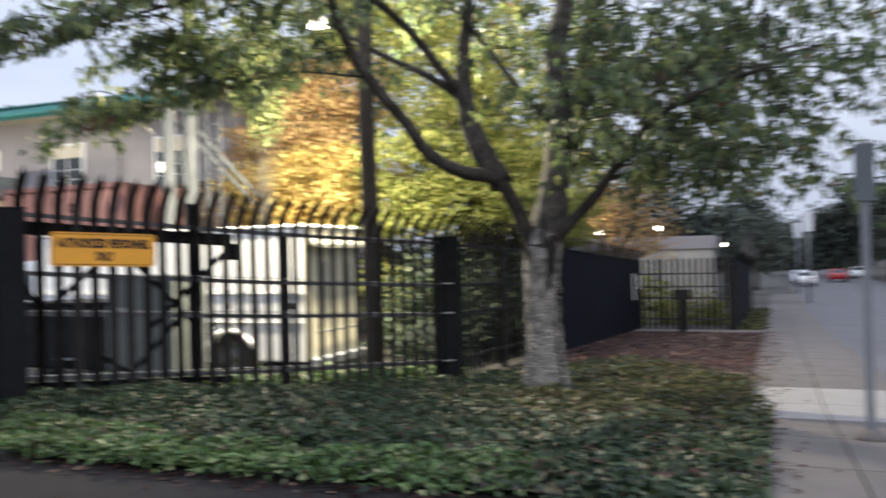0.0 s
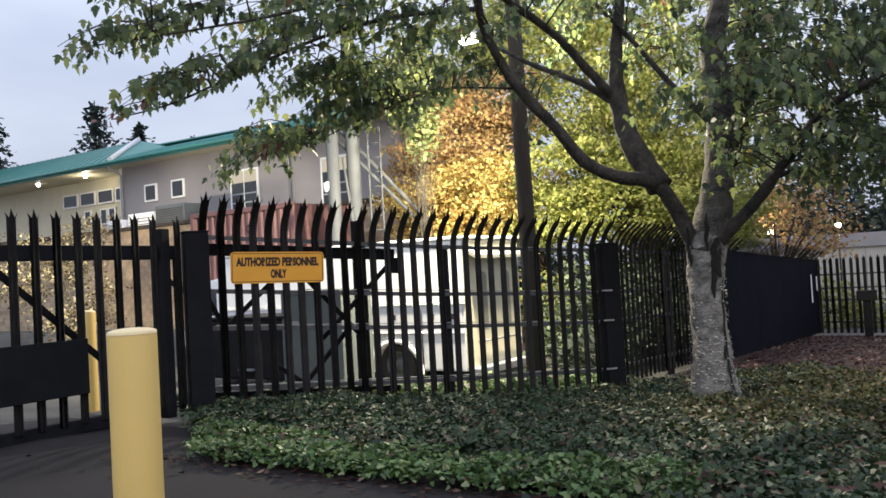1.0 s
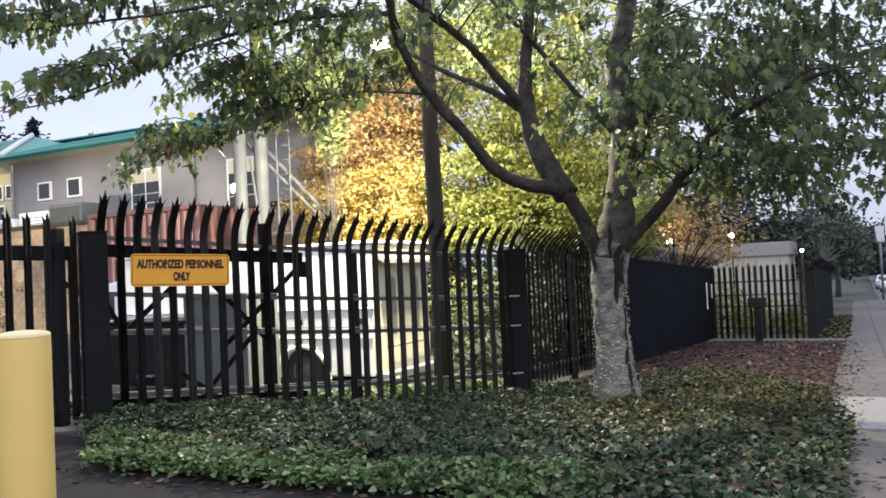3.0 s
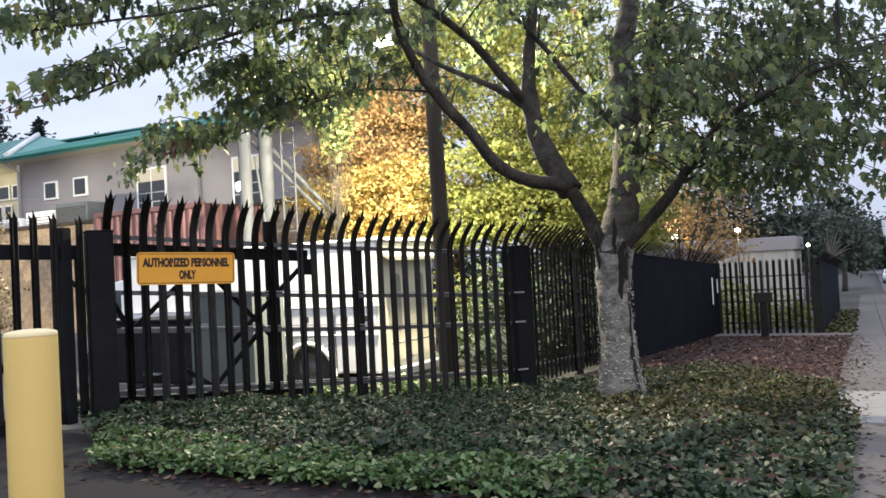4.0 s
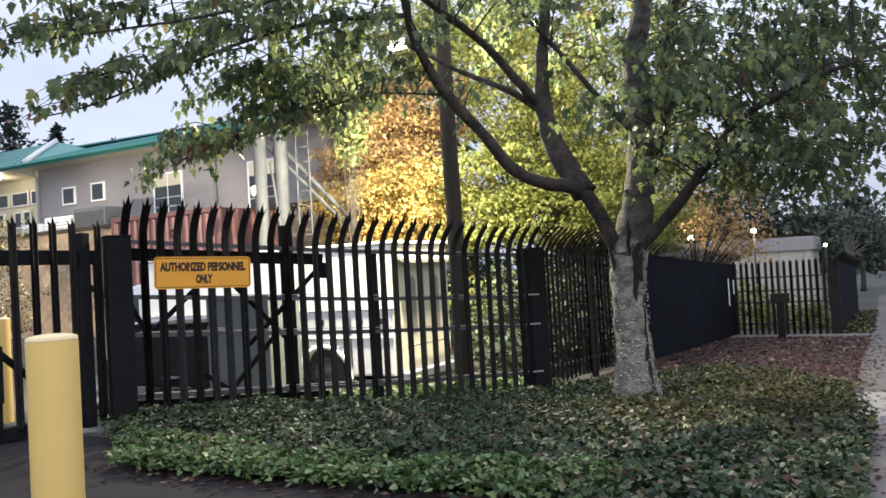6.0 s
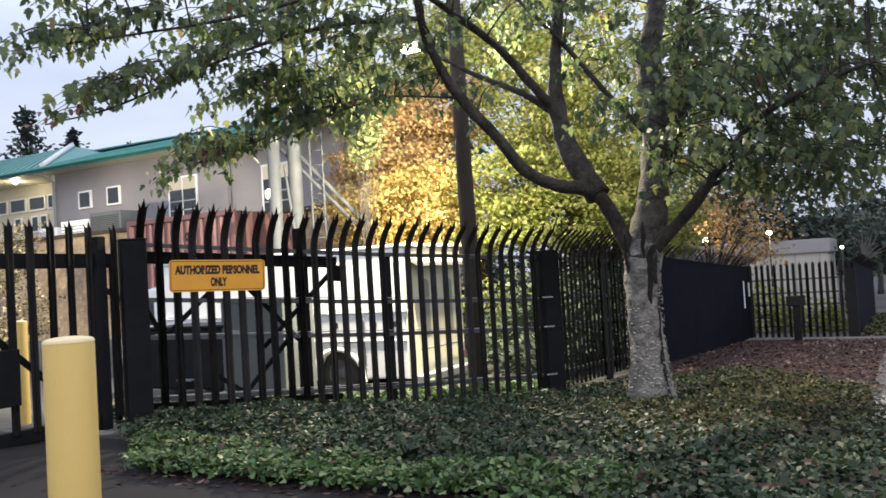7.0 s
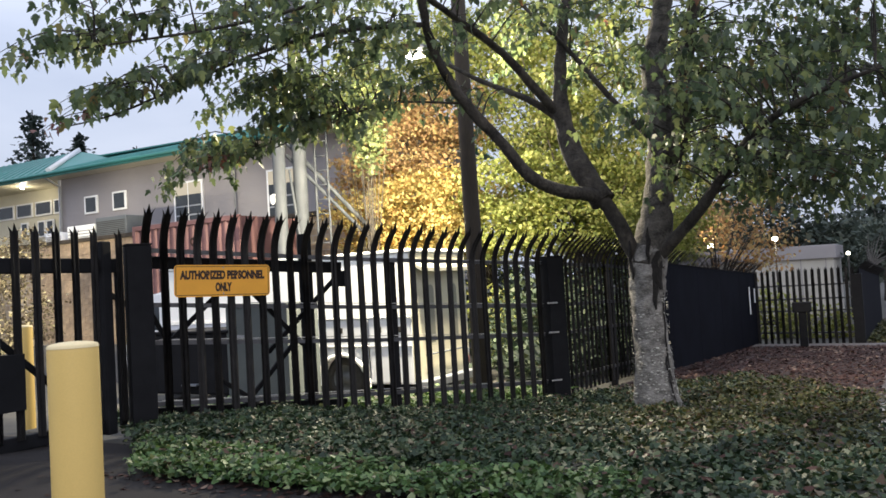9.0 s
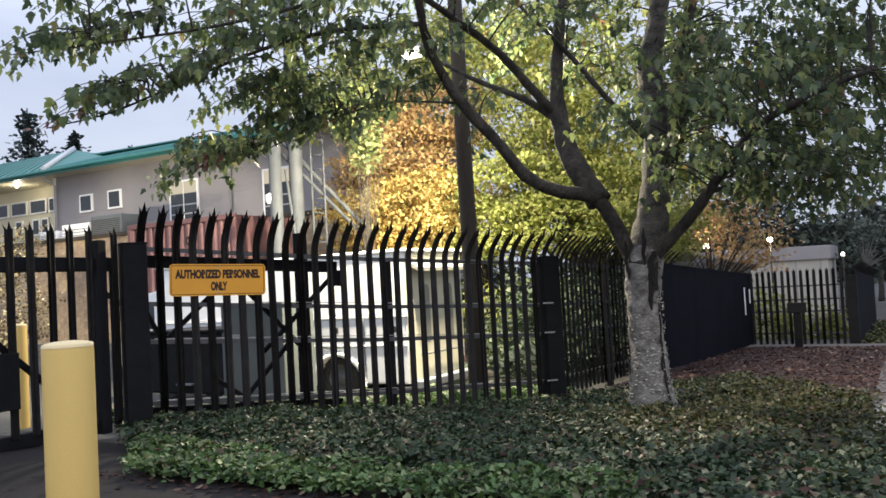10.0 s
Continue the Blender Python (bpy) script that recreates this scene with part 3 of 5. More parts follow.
def bark_hollow(angle, z0, z1, width, lift=0.0):
    """A raised strip, near-black for the shade in fork hollows and bark seams: uneven edges, thickest in the middle."""
    bm = bmesh.new()
    rows = []
    for k in range(9):
        u = k / 8
        h = z0 + (z1 - z0) * u
        r = 0.222 + 0.16 * math.exp(-max(0, h + 0.4) * 3.2) + 0.03 * ease((h - 1.0) / 0.6)
        w = width * (math.sin(math.pi * (0.06 + 0.88 * u)) ** 0.7) * rg.uniform(0.8, 1.12)
        shift = rg.normal(0, width * 0.07)
        row = []
        for v in (-1, -0.5, 0, 0.5, 1):
            a = angle + (shift + w * v * 0.5) / r
            q = r + lift + 0.014 * (1 - v * v) - 0.004
            p = Vector((-2.955 + q * math.cos(a), 10.63 + q * math.sin(a), h))
            row.append(bm.verts.new(p + Vector((noise.noise(p * 5), noise.noise(p * 5 + Vector((9, 0, 0))), 0)) * 0.03))
        rows.append(row)
    for a, b in zip(rows, rows[1:]):
        for k in range(4):
            bm.faces.new((a[k], a[k + 1], b[k + 1], b[k])).smooth = True
    part("bark_hollow", bm, HOLLOW, tree, "dark strip for shaded hollows and seams in the bark").matrix_basis = TI


for hollow in ((-0.72, 1.1, 1.6, 0.15, 0.03), (-0.95, 0.85, 1.35, 0.07, 0.02), (-0.3, -0.1, 1.1, 0.035), (-2.05, 1.25, 1.75, 0.07, 0.035), (-0.45, -0.3, 0.25, 0.05), (-1.15, 1.45, 1.9, 0.05, 0.04)):
    bark_hollow(*hollow)
limb_pts = []
for key, (pts, r0, r1) in BOUGHS.items():
    line = smooth_line(pts, 7)
    n = len(line) - 1
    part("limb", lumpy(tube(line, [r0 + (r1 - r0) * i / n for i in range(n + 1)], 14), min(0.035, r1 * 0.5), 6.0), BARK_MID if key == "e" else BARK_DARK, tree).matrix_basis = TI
    limb_pts.append(line)

MAPLE = [(0, 0), (0.17, 0.03), (0.47, 0.34), (0.2, 0.36), (0.23, 0.6), (0, 1.0), (-0.23, 0.6), (-0.2, 0.36), (-0.47, 0.34), (-0.17, 0.03)]
OVAL = [(0, 0), (0.32, 0.3), (0.28, 0.65), (0, 1), (-0.28, 0.65), (-0.32, 0.3)]


def leaves(name, spots, size, mat, shape=MAPLE, droop=0.6, seed=1, loose=0.55):
    """One mesh of many single leaves, each folded a little along its midrib."""
    rng = np.random.default_rng(seed)
    s = np.array(shape)
    k = len(s)
    n = len(spots)
    spots = np.asarray(spots)
    sz = size * rng.uniform(0.65, 1.25, n)
    yaw = rng.uniform(0, 2 * np.pi, n)
    tilt = rng.normal(-droop, loose, n)
    spin = rng.normal(0, loose, n)
    lx, ly = s[:, 0][None] * sz[:, None], s[:, 1][None] * sz[:, None]
    lz = -np.abs(lx) * rng.uniform(0.0, 0.5, n)[:, None]
    cs, sn = np.cos(spin)[:, None], np.sin(spin)[:, None]
    lx, lz = lx * cs + lz * sn, -lx * sn + lz * cs
    ct, st = np.cos(tilt)[:, None], np.sin(tilt)[:, None]
    ly, lz = ly * ct - lz * st, ly * st + lz * ct
    cy, sy = np.cos(yaw)[:, None], np.sin(yaw)[:, None]
    co = np.stack([spots[:, 0:1] + lx * cy - ly * sy, spots[:, 1:2] + lx * sy + ly * cy, spots[:, 2:3] + lz], 2).reshape(-1, 3)
    me = bpy.data.meshes.new(name)
    me.vertices.add(n * k)
    me.vertices.foreach_set("co", co.ravel())
    me.loops.add(n * k)
    me.loops.foreach_set("vertex_index", np.arange(n * k))
    me.polygons.add(n)
    me.polygons.foreach_set("loop_start", np.arange(n) * k)
    me.update(calc_edges=True)
    me.materials.append(mat)
    return me


def clumps(lobes, seed, spread=0.28, per=16, flat=0.75):
    """Leaf spots: small clumps through the outer part of each lobe (centre, radii, number of clumps)."""
    rng = np.random.default_rng(seed)
    out, mids = [], []
    for c, r, n in lobes:
        d = rng.normal(size=(n, 3))
        d /= np.linalg.norm(d, axis=1)[:, None]
        d *= rng.uniform(0.25, 1, (n, 1)) ** 0.5
        p = np.array(c) + d * np.array(r)
        q = p[:, None] + rng.normal(0, spread, (n, per, 3)) * np.array((1, 1, flat))
        out.append(q.reshape(-1, 3))
        mids.append(p)
    return np.concatenate(out), np.concatenate(mids)


def strands(lobes, seed, axis):
    """Leafy twigs through each lobe, reaching out from the trunk's axis and bowing down: leaf spots, and each twig's line."""
    rg = np.random.default_rng(seed)
    out, lines = [], []
    for c, r, n in lobes:
        d = rg.normal(size=(n, 3))
        d /= np.linalg.norm(d, axis=1)[:, None]
        d *= rg.uniform(0.1, 1, (n, 1)) ** 0.45
        for p in np.array(c) + d * np.array(r):
            way = np.array((p[0] - axis[0], p[1] - axis[1], 0.0))
            a = math.atan2(way[1], way[0]) + rg.normal(0, 0.7)
            reach = rg.uniform(0.35, 0.85)
            rise = rg.uniform(-0.05, 0.25)
            line = [p + np.array((math.cos(a) * reach * u, math.sin(a) * reach * u, reach * (rise * u - 0.5 * u * u))) for u in (0, 0.25, 0.5, 0.75, 1.0)]
            lines.append(line)
            for k in range(int(reach * 31)):
                u = rg.uniform(0.05, 1.05) * 3.999
                q = min(3, int(u))
                out.append(line[q] + (line[q + 1] - line[q]) * (u - q) + rg.normal(0, 0.05, 3) - np.array((0, 0, 0.03)))
    return np.array(out), lines


CROWN = [
    ((-1.44, 10.55, 3.38), (1.7, 1.7, 1.2), 142),
    ((-0.38, 10.45, 3.52), (1.5, 1.8, 1.1), 42),
    ((-2.06, 11.31, 4.45), (2.0, 2.0, 1.2), 112),
    ((-1.49, 10.45, 2.48), (1.2, 1.0, 0.4), 42),
    ((-0.55, 10.17, 2.41), (1.0, 1.0, 0.45), 16),
    ((0.3, 10.43, 2.95), (1.3, 1.6, 1.3), 26),
    ((-3.83, 9.83, 5.33), (2.2, 2.0, 0.8), 74),
    ((-3.97, 11.14, 4.95), (1.6, 1.2, 0.6), 25),
    ((-5.5, 7.55, 4.16), (1.0, 1.1, 0.5), 47),
    ((-5.75, 8.1, 3.65), (0.7, 0.7, 0.3), 19),
    ((-6.15, 7.5, 3.78), (0.65, 0.6, 0.28), 17),
    ((-6.04, 6.82, 4.41), (1.0, 0.9, 0.35), 25),
    ((-6.58, 5.83, 4.38), (0.8, 0.6, 0.15), 10),
    ((-6.38, 6.4, 3.85), (0.7, 0.4, 0.14), 15),
    ((-7.2, 7.6, 3.2), (0.75, 0.4, 0.12), 22),
    ((-6.4, 7.95, 3.36), (0.6, 0.4, 0.18), 8),
    ((-5.6, 8.25, 3.62), (0.5, 0.4, 0.2), 5),
    ((-6.66, 5.85, 4.2), (0.8, 0.3, 0.05), 11),
    ((-6.85, 5.88, 3.55), (0.42, 0.25, 0.06), 10),
    ((-7.08, 5.3, 4.0), (0.42, 0.2, 0.04), 6),
    ((-4.80, 7.93, 5.10), (1.6, 1.4, 0.5), 42),
    ((-0.56, 10.39, 5.12), (2.5, 2.2, 1.0), 66),
    ((-0.4, 11.4, 4.2), (1.9, 1.8, 1.0), 34),
    ((-1.6, 11.6, 3.5), (1.5, 1.2, 1.0), 70),
    ((0.9, 10.6, 4.6), (1.5, 1.6, 1.0), 16),
    ((-4.71, 8.47, 4.36), (0.6, 0.6, 0.4), 12),
    ((-4.58, 9.03, 3.83), (0.5, 0.5, 0.35), 9),
    ((-2.36, 10.05, 3.23), (0.7, 0.6, 0.9), 21),
]
crown_spots, sprigs = strands(CROWN, 3, (-2.9, 10.6))
crown = new("crown", leaves("crown", crown_spots, 0.11, LEAF, droop=1.3, seed=4, loose=0.38))
crown.parent, crown.matrix_basis = tree, TI
tagged(crown, kind="stuff")
red_spots, red_sprigs = strands([((-7.1, 5.65, 3.3), (0.12, 0.1, 0.03), 1), ((-6.9, 7.7, 3.12), (0.2, 0.15, 0.05), 1)], 15, (-2.9, 10.6))
red = new("red_leaves", leaves("red_leaves", red_spots, 0.1, LEAF_RED, droop=1.3, seed=16, loose=0.38))
red.parent, red.matrix_basis = tree, TI
tagged(red, "leaves turned red for autumn", kind="stuff")
sprigs += red_sprigs
joints = [p for line in limb_pts for p in line[3:]]
bm = bmesh.new()
for k, line in enumerate(sprigs):
    bm_tube(bm, line, [0.007, 0.006, 0.005, 0.004, 0.003], 4, False)
    if k % 2:
        continue
    c = Vector(line[0])
    near = min(joints, key=lambda q: (q - c).length + (0.6 if q.z > c.z else 0))
    if (near - c).length < 1.3:
        bend = (near + c) / 2 + Vector((random.uniform(-0.12, 0.12), random.uniform(-0.12, 0.12), 0.12))
        bm_tube(bm, smooth_line([near, bend, c], 3), [0.014, 0.012, 0.011, 0.009, 0.008, 0.007, 0.006], 4, False)
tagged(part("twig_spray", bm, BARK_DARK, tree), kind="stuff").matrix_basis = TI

# ---- ivy bed ----


def in_bed(x, y):
    if y < 4.42 or x > -0.2 - 0.3 * ease((y - 8.5) / 3.5):
        return False
    if y < 6.3 and x < -5.1 - (y - 4.4) * 1.27:
        return False
    if y >= 6.2 and (x - PL[0]) * (PR[1] - PL[1]) - (y - PL[1]) * (PR[0] - PL[0]) < -0.3:
        return False
    if y > 11.2 and x < -4.5:
        return False
    return y < 17.3 - (x + 4.1) * 1.45


bm = bmesh.new()
g = {}
for i in range(95):
    for j in range(160):
        x, y = -7.6 + i * 0.08, 4.3 + j * 0.082
        if in_bed(x, y):
            q = []
            for a, b in ((0, 0), (1, 0), (1, 1), (0, 1)):
                key = (i + a, j + b)
                if key not in g:
                    xx, yy = -7.6 + key[0] * 0.08, 4.3 + key[1] * 0.082
                    g[key] = bm.verts.new((xx, yy, land(xx, yy) + 0.03 + 0.05 * noise.noise((xx * 1.5, yy * 1.5, 0))))
                q.append(g[key])
            bm.faces.new(q)
tagged(part("planting_bed", bm, SOIL), "dark soil bed under the ivy", "planting bed", kind="structure")
rng = np.random.default_rng(8)
IVYLEAF = [(0, 0.04), (0.24, -0.08), (0.5, 0.16), (0.34, 0.4), (0.24, 0.72), (0, 0.98), (-0.24, 0.72), (-0.34, 0.4), (-0.5, 0.16), (-0.24, -0.08)]
spots, fresh, sere = [], [], []
while len(spots) + len(fresh) + len(sere) < 108000:
    x, y = rng.uniform(-7.7, -0.15), 4.2 + 13.4 * rng.uniform() ** 1.6
    if in_bed(x + rng.normal(0, 0.09), y + rng.normal(0, 0.09)):
        # runners heap up in mounds, with hollows between them that show the soil
        mound = noise.noise((x * 2.1, y * 2.1, 2.0)) + 0.6 * noise.noise((x * 4.6, y * 4.6, 4.0))
        hump = 0.1 + 0.085 * mound + 0.11 * math.exp(-((x + 6.3) ** 2 + (y - 6.9) ** 2) / 1.6)
        if mound < -0.22 and rng.uniform() < 0.7:
            continue
        bare = ease((x + 4.0) / 2.0) * ease((noise.noise((x * 0.9, y * 0.7, 11.0)) + 0.3) / 0.4)
        if rng.uniform() < 0.68 * bare:
            continue
        young = y < 5.3 + 0.6 * noise.noise((x * 0.9, y * 0.9, 5.0)) and x > -6.3 and x < -1.4
        worn = ease((x + 4.2 + 0.9 * noise.noise((x * 0.7, y * 0.7, 21.0))) / 2.4) * ease((y - 5.6) / 3.5)
        heap = fresh if young and rng.uniform() < 0.85 else sere if rng.uniform() < worn * 0.85 else spots
        heap.append((x, y, land(x, y) + 0.03 + max(0.015, hump) * rng.uniform(0.15, 1)))
tagged(new("ivy", leaves("ivy", spots, 0.049, IVY, IVYLEAF, droop=0.2, seed=9)), "dense dark green ivy ground cover", "ivy", kind="stuff")
tagged(new("ivy", leaves("ivy", fresh, 0.046, IVY_FRESH, IVYLEAF, droop=0.2, seed=10)), "fresh bright green ivy along the drive", "ivy", kind="stuff")
tagged(new("ivy", leaves("ivy", sere, 0.047, IVY_YELLOW, IVYLEAF, droop=0.2, seed=13)), "yellowing ivy beside the pavement and behind the tree", "ivy", kind="stuff")

fallen = []
while len(fallen) < 420:
    x, y = rng.uniform(-6, -0.3), 4.42 - abs(rng.normal(0, 0.16))
    fallen.append((x, y, land(x, y) + 0.008))
while len(fallen) < 1700:
    x, y = rng.uniform(-7.4, -0.5), rng.uniform(4.4, 15)
    if in_bed(x, y):
        fallen.append((x, y, land(x, y) + 0.12 + rng.uniform(0, 0.05)))
while len(fallen) < 3000:
    y = rng.uniform(3, 26)
    fallen.append((-0.48 + abs(rng.normal(0, 0.26)), y, fall(y) + 0.02))
while len(fallen) < 3070:
    x, y = rng.uniform(-7.5, -1), rng.uniform(1, 4.4)
    fallen.append((x, y, land(x, y) + 0.008))
tagged(new("fallen_leaves", leaves("fallen_leaves", fallen, 0.06, DEAD_LEAF, OVAL, droop=0.0, seed=11, loose=0.2)), "dry fallen leaves on ivy, drive and pavement edge", "leaves", kind="stuff")
litter = []
while len(litter) < 9000:
    x, y = rng.uniform(-4.2, -0.45), rng.uniform(11.5, 25.2)
    if not in_bed(x - rng.normal(0, 0.4), y - 0.3 - abs(rng.normal(0, 0.5))):
        litter.append((x, y, land(x, y) + rng.uniform(0.02, 0.045)))
tagged(new("leaf_litter", leaves("leaf_litter", litter, 0.085, DEAD_LEAF, OVAL, droop=0.0, seed=12, loose=0.18)), "reddish brown leaf litter on bare soil", "leaf litter", kind="stuff")
sheet("bare_soil", steps(-4.4, -0.46, 8), steps(11.4, 25.3, 24), 0.0, LITTER, "bare brown soil under leaf litter", "soil")
sheet("bare_soil", [-1.2, -0.85, -0.46], steps(26.2, 46, 20), 0.0, LITTER, "bare brown soil strip between fence and pavement", "soil")
strip = []
while len(strip) < 1600:
    x, y = rng.uniform(-1.15, -0.4), rng.uniform(26.3, 42)
    strip.append((x, y, fall(y) + rng.uniform(0.02, 0.16)))
tagged(new("weeds", leaves("weeds", strip, 0.12, IVY_YELLOW, OVAL, droop=0.3, seed=14, loose=0.5)), "rough weeds and dead leaves along the far fence", "weeds", kind="stuff")
walkway = tagged(part("walkway", box((-4.6, 25.3, -1.3), (-0.47, 26.1, fall(25.6) + 0.03), 0.01), CONCRETE), "narrow concrete walk edge in front of fence", "walkway", kind="structure")

# ---- bollards ----


def bollard(x, y, z, r, h):
    t = thing("bollard", pose(x, y, z), "yellow plastic-sleeved bollard with domed cap", "bollard", "yellow bollards")
    prof = [(r, -0.1), (r, h - 0.02), (r * 0.97, h)] + [(r * math.cos(a), h + 0.018 * math.sin(a)) for a in steps(0.35, 1.5, 5)]
    bm = bmesh.new()
    rings = [[bm.verts.new((q * math.cos(k * math.pi / 16), q * math.sin(k * math.pi / 16), zz)) for k in range(32)] for q, zz in prof]
    for a, b in zip(rings, rings[1:]):
        for k in range(32):
            bm.faces.new((a[k], a[(k + 1) % 32], b[(k + 1) % 32], b[k])).smooth = True
    bm.faces.new(rings[-1])
    part("sleeve", bm, YELLOW, t)
    bm = bmesh.new()
    prof = [(r * 1.004, h - 0.006), (r * 0.98, h + 0.006)] + [(r * math.cos(a) * 1.003, h + 0.003 + 0.018 * math.sin(a)) for a in steps(0.4, 1.5, 5)]
    rings = [[bm.verts.new((q * math.cos(k * math.pi / 16), q * math.sin(k * math.pi / 16), zz)) for k in range(32)] for q, zz in prof]
    for a, b in zip(rings, rings[1:]):
        for k in range(32):
            bm.faces.new((a[k], a[(k + 1) % 32], b[(k + 1) % 32], b[k])).smooth = True
    bm.faces.new(rings[-1])
    part("cap", bm, CAP, t, "sun-bleached pale yellow cap")
    part("scuff", box((r * 0.62, -r * 0.82, h - 0.72), (r * 0.7, -r * 0.7, h - 0.7), 0.004), DARKGREY, t, "small dark scuff")
    return t


bollard(-3.066, 2.246, 0, 0.102, 1.175)
bollard(-9.2, 6.1, 0.0, 0.085, 1.11)

NAVY = material("dark_sheet_steel", (0.005, 0.0055, 0.009), 0.8, spread=0.3, scale=2, fine=60, bump=0.05)
# ---- solid sheets on the far stretch of fence ----
NAVY.node_tree.nodes["Principled BSDF"].inputs["Specular IOR Level"].default_value = 0.05


def steel_sheet(fence_ob, a, b, height):
    """A solid sheet between two places of the plan, its top edge following the fall of the ground."""
    bm = bmesh.new()
    v = [bm.verts.new((x + o, y, fall(y) + z)) for o in (0.0, 0.02) for (x, y), z in ((a, -0.1), (b, -0.1), (b, height), (a, height))]
    for f in ((0, 1, 2, 3), (7, 6, 5, 4), (0, 1, 5, 4), (1, 2, 6, 5), (2, 3, 7, 6), (3, 0, 4, 7)):
        bm.faces.new([v[q] for q in f])
    part("sheet", bm, NAVY, fence_ob, "dark solid steel sheet").matrix_basis = fence_ob.matrix_world.inverted()


for k in range(5):
    ya, yb = 14.9 + 2.34 * k, 14.9 + 2.34 * (k + 1) - 0.01
    xa, xb = (PR[0] + (FC[0] - PR[0]) * (q - PR[1]) / (FC[1] - PR[1]) + 0.03 for q in (ya, yb))
    steel_sheet(fence, (xa, ya), (xb, yb), 2.2)
for k in range(6):
    ya = 26.5 + 2.9 * k
    steel_sheet(far_fence, (-1.24, ya), (-1.22, ya + 2.89), 2.2)
for y, z, h in ((25.4, -0.1, 0.8), (26.3, 0.2, 0.42)):
    t = thing("marker_strip", pose(-4.08, y, z), "white reflective strip fixed to dark fence", "marker")
    part("strip", box((-0.01, -0.05, 0), (0.01, 0.05, h), 0.004), WHITE, t)

# ---- utility pole and its flood lamp ----
pole = thing("utility_pole", pose(-6.12, 11.94, land(-6.1, 11.9)), "weathered brown wooden utility pole with flood lamp", "utility pole")
part("shaft", tube([(0, 0, -0.2), (0.0, 0, 2), (-0.02, 0, 4), (-0.05, 0, 9)], [0.15, 0.14, 0.13, 0.11], 18), POLEWOOD, pole)
head = part("lamp_head", box((-0.78, -0.64, 5.64), (-0.48, -0.36, 5.74), 0.03), GALV, pole, "grey flood lamp housing")
part("lamp_arm", tube([(-0.1, -0.05, 5.3), (-0.35, -0.25, 5.75), (-0.63, -0.5, 5.74)], 0.03, 8), GALV, head)
part("lens", box((-0.76, -0.62, 5.56), (-0.5, -0.38, 5.58)), BULB, head, "glowing lamp glass")

# ---- service truck ----


def wheel(parent, name, m, r, w):
    """A wheel on the y axis: tyre with a round shoulder, dished rim, hub."""
    bm = bmesh.new()
    prof = [(r * 0.6, -w / 2), (r * 0.9, -w / 2), (r, -w * 0.3), (r, w * 0.3), (r * 0.9, w / 2), (r * 0.6, w / 2)]
    rings = [[bm.verts.new((q * math.cos(2 * math.pi * k / 28), y, q * math.sin(2 * math.pi * k / 28))) for k in range(28)] for q, y in prof]
    for a, b in zip(rings, rings[1:] + rings[:1]):
        for k in range(28):
            bm.faces.new((a[k], a[(k + 1) % 28], b[(k + 1) % 28], b[k])).smooth = True
    ty = part("tyre", bm, RUBBER, parent)
    ty.matrix_basis = m
    bm = bmesh.new()
    prof = [(r * 0.61, -w * 0.42), (r * 0.5, -w * 0.2), (r * 0.24, -w * 0.22), (r * 0.2, -w * 0.4), (0.01, -w * 0.4)]
    rings = [[bm.verts.new((q * math.cos(2 * math.pi * k / 20), y, q * math.sin(2 * math.pi * k / 20))) for k in range(20)] for q, y in prof]
    for a, b in zip(rings, rings[1:]):
        for k in range(20):
            bm.faces.new((a[k], a[(k + 1) % 20], b[(k + 1) % 20], b[k])).smooth = True
    part("rim", bm, DARKGREY, ty)
    return ty


truck = thing("service_truck", pose(-7.38, 11.92, -0.6), "white box service truck with grey side lockers and tall rear windows", "truck")
bm = bmesh.new()
bm_box(bm, (-6.0, 0.02, 1.42), (0, 2.0, 2.5), 0.04)
part("box_body", bm, WHITE, truck)
part("roof_cap", box((-6.04, -0.01, 2.5), (0.05, 2.03, 2.56), 0.02), WHITE, truck)
part("drip_rail", box((-6.02, -0.03, 1.395), (0.0, 0.02, 1.42), 0.006), WHITE, truck)
GREYW = material("pale_grey_paint", (0.66, 0.67, 0.7), 0.45, spread=0.05, scale=2, fine=50, bump=0.03)
for a, b, lo, hi in ((-0.42, -0.02, 0.25, 1.39), (-0.9, -0.45, 0.25, 1.39), (-2.06, -0.94, 0.88, 1.39), (-2.62, -2.1, 0.25, 1.39), (-3.5, -2.66, 0.25, 1.39), (-4.58, -3.54, 0.25, 1.39), (-5.98, -4.62, 0.25, 1.39)):
    d = part("locker", box((a, 0.0, lo), (b, 0.6, hi), 0.012), GREYW, truck, "pale grey steel locker")
    part("door", box((a + 0.03, -0.012, lo + 0.03), (b - 0.03, 0.0, hi - 0.03), 0.005), GREYW, d)
    part("latch", box(((a + b) / 2 - 0.05, -0.03, hi - 0.25), ((a + b) / 2 + 0.05, -0.01, hi - 0.15), 0.008), BLACK, d, "black latch")
part("rub_rail", box((-6.0, -0.03, 0.9), (-0.02, 0.0, 0.925), 0.006), WHITE, truck)
part("inner_body", box((-5.95, 0.62, 0.35), (-0.02, 1.98, 1.42), 0.01), CREAM, truck)
bm = bmesh.new()
n = 14
ar = [[bm.verts.new((-1.5 + q * math.cos(math.pi * k / n), y, 0.3 + q * math.sin(math.pi * k / n))) for k in range(n + 1)] for q, y in ((0.6, 0.0), (0.6, -0.04), (0.53, -0.04), (0.53, 0.5))]
for p, q in zip(ar, ar[1:]):
    for k in range(n):
        bm.faces.new((p[k], p[k + 1], q[k + 1], q[k])).smooth = True
part("wheel_arch", bm, WHITE, truck).location.z = -0.1
bm = bmesh.new()
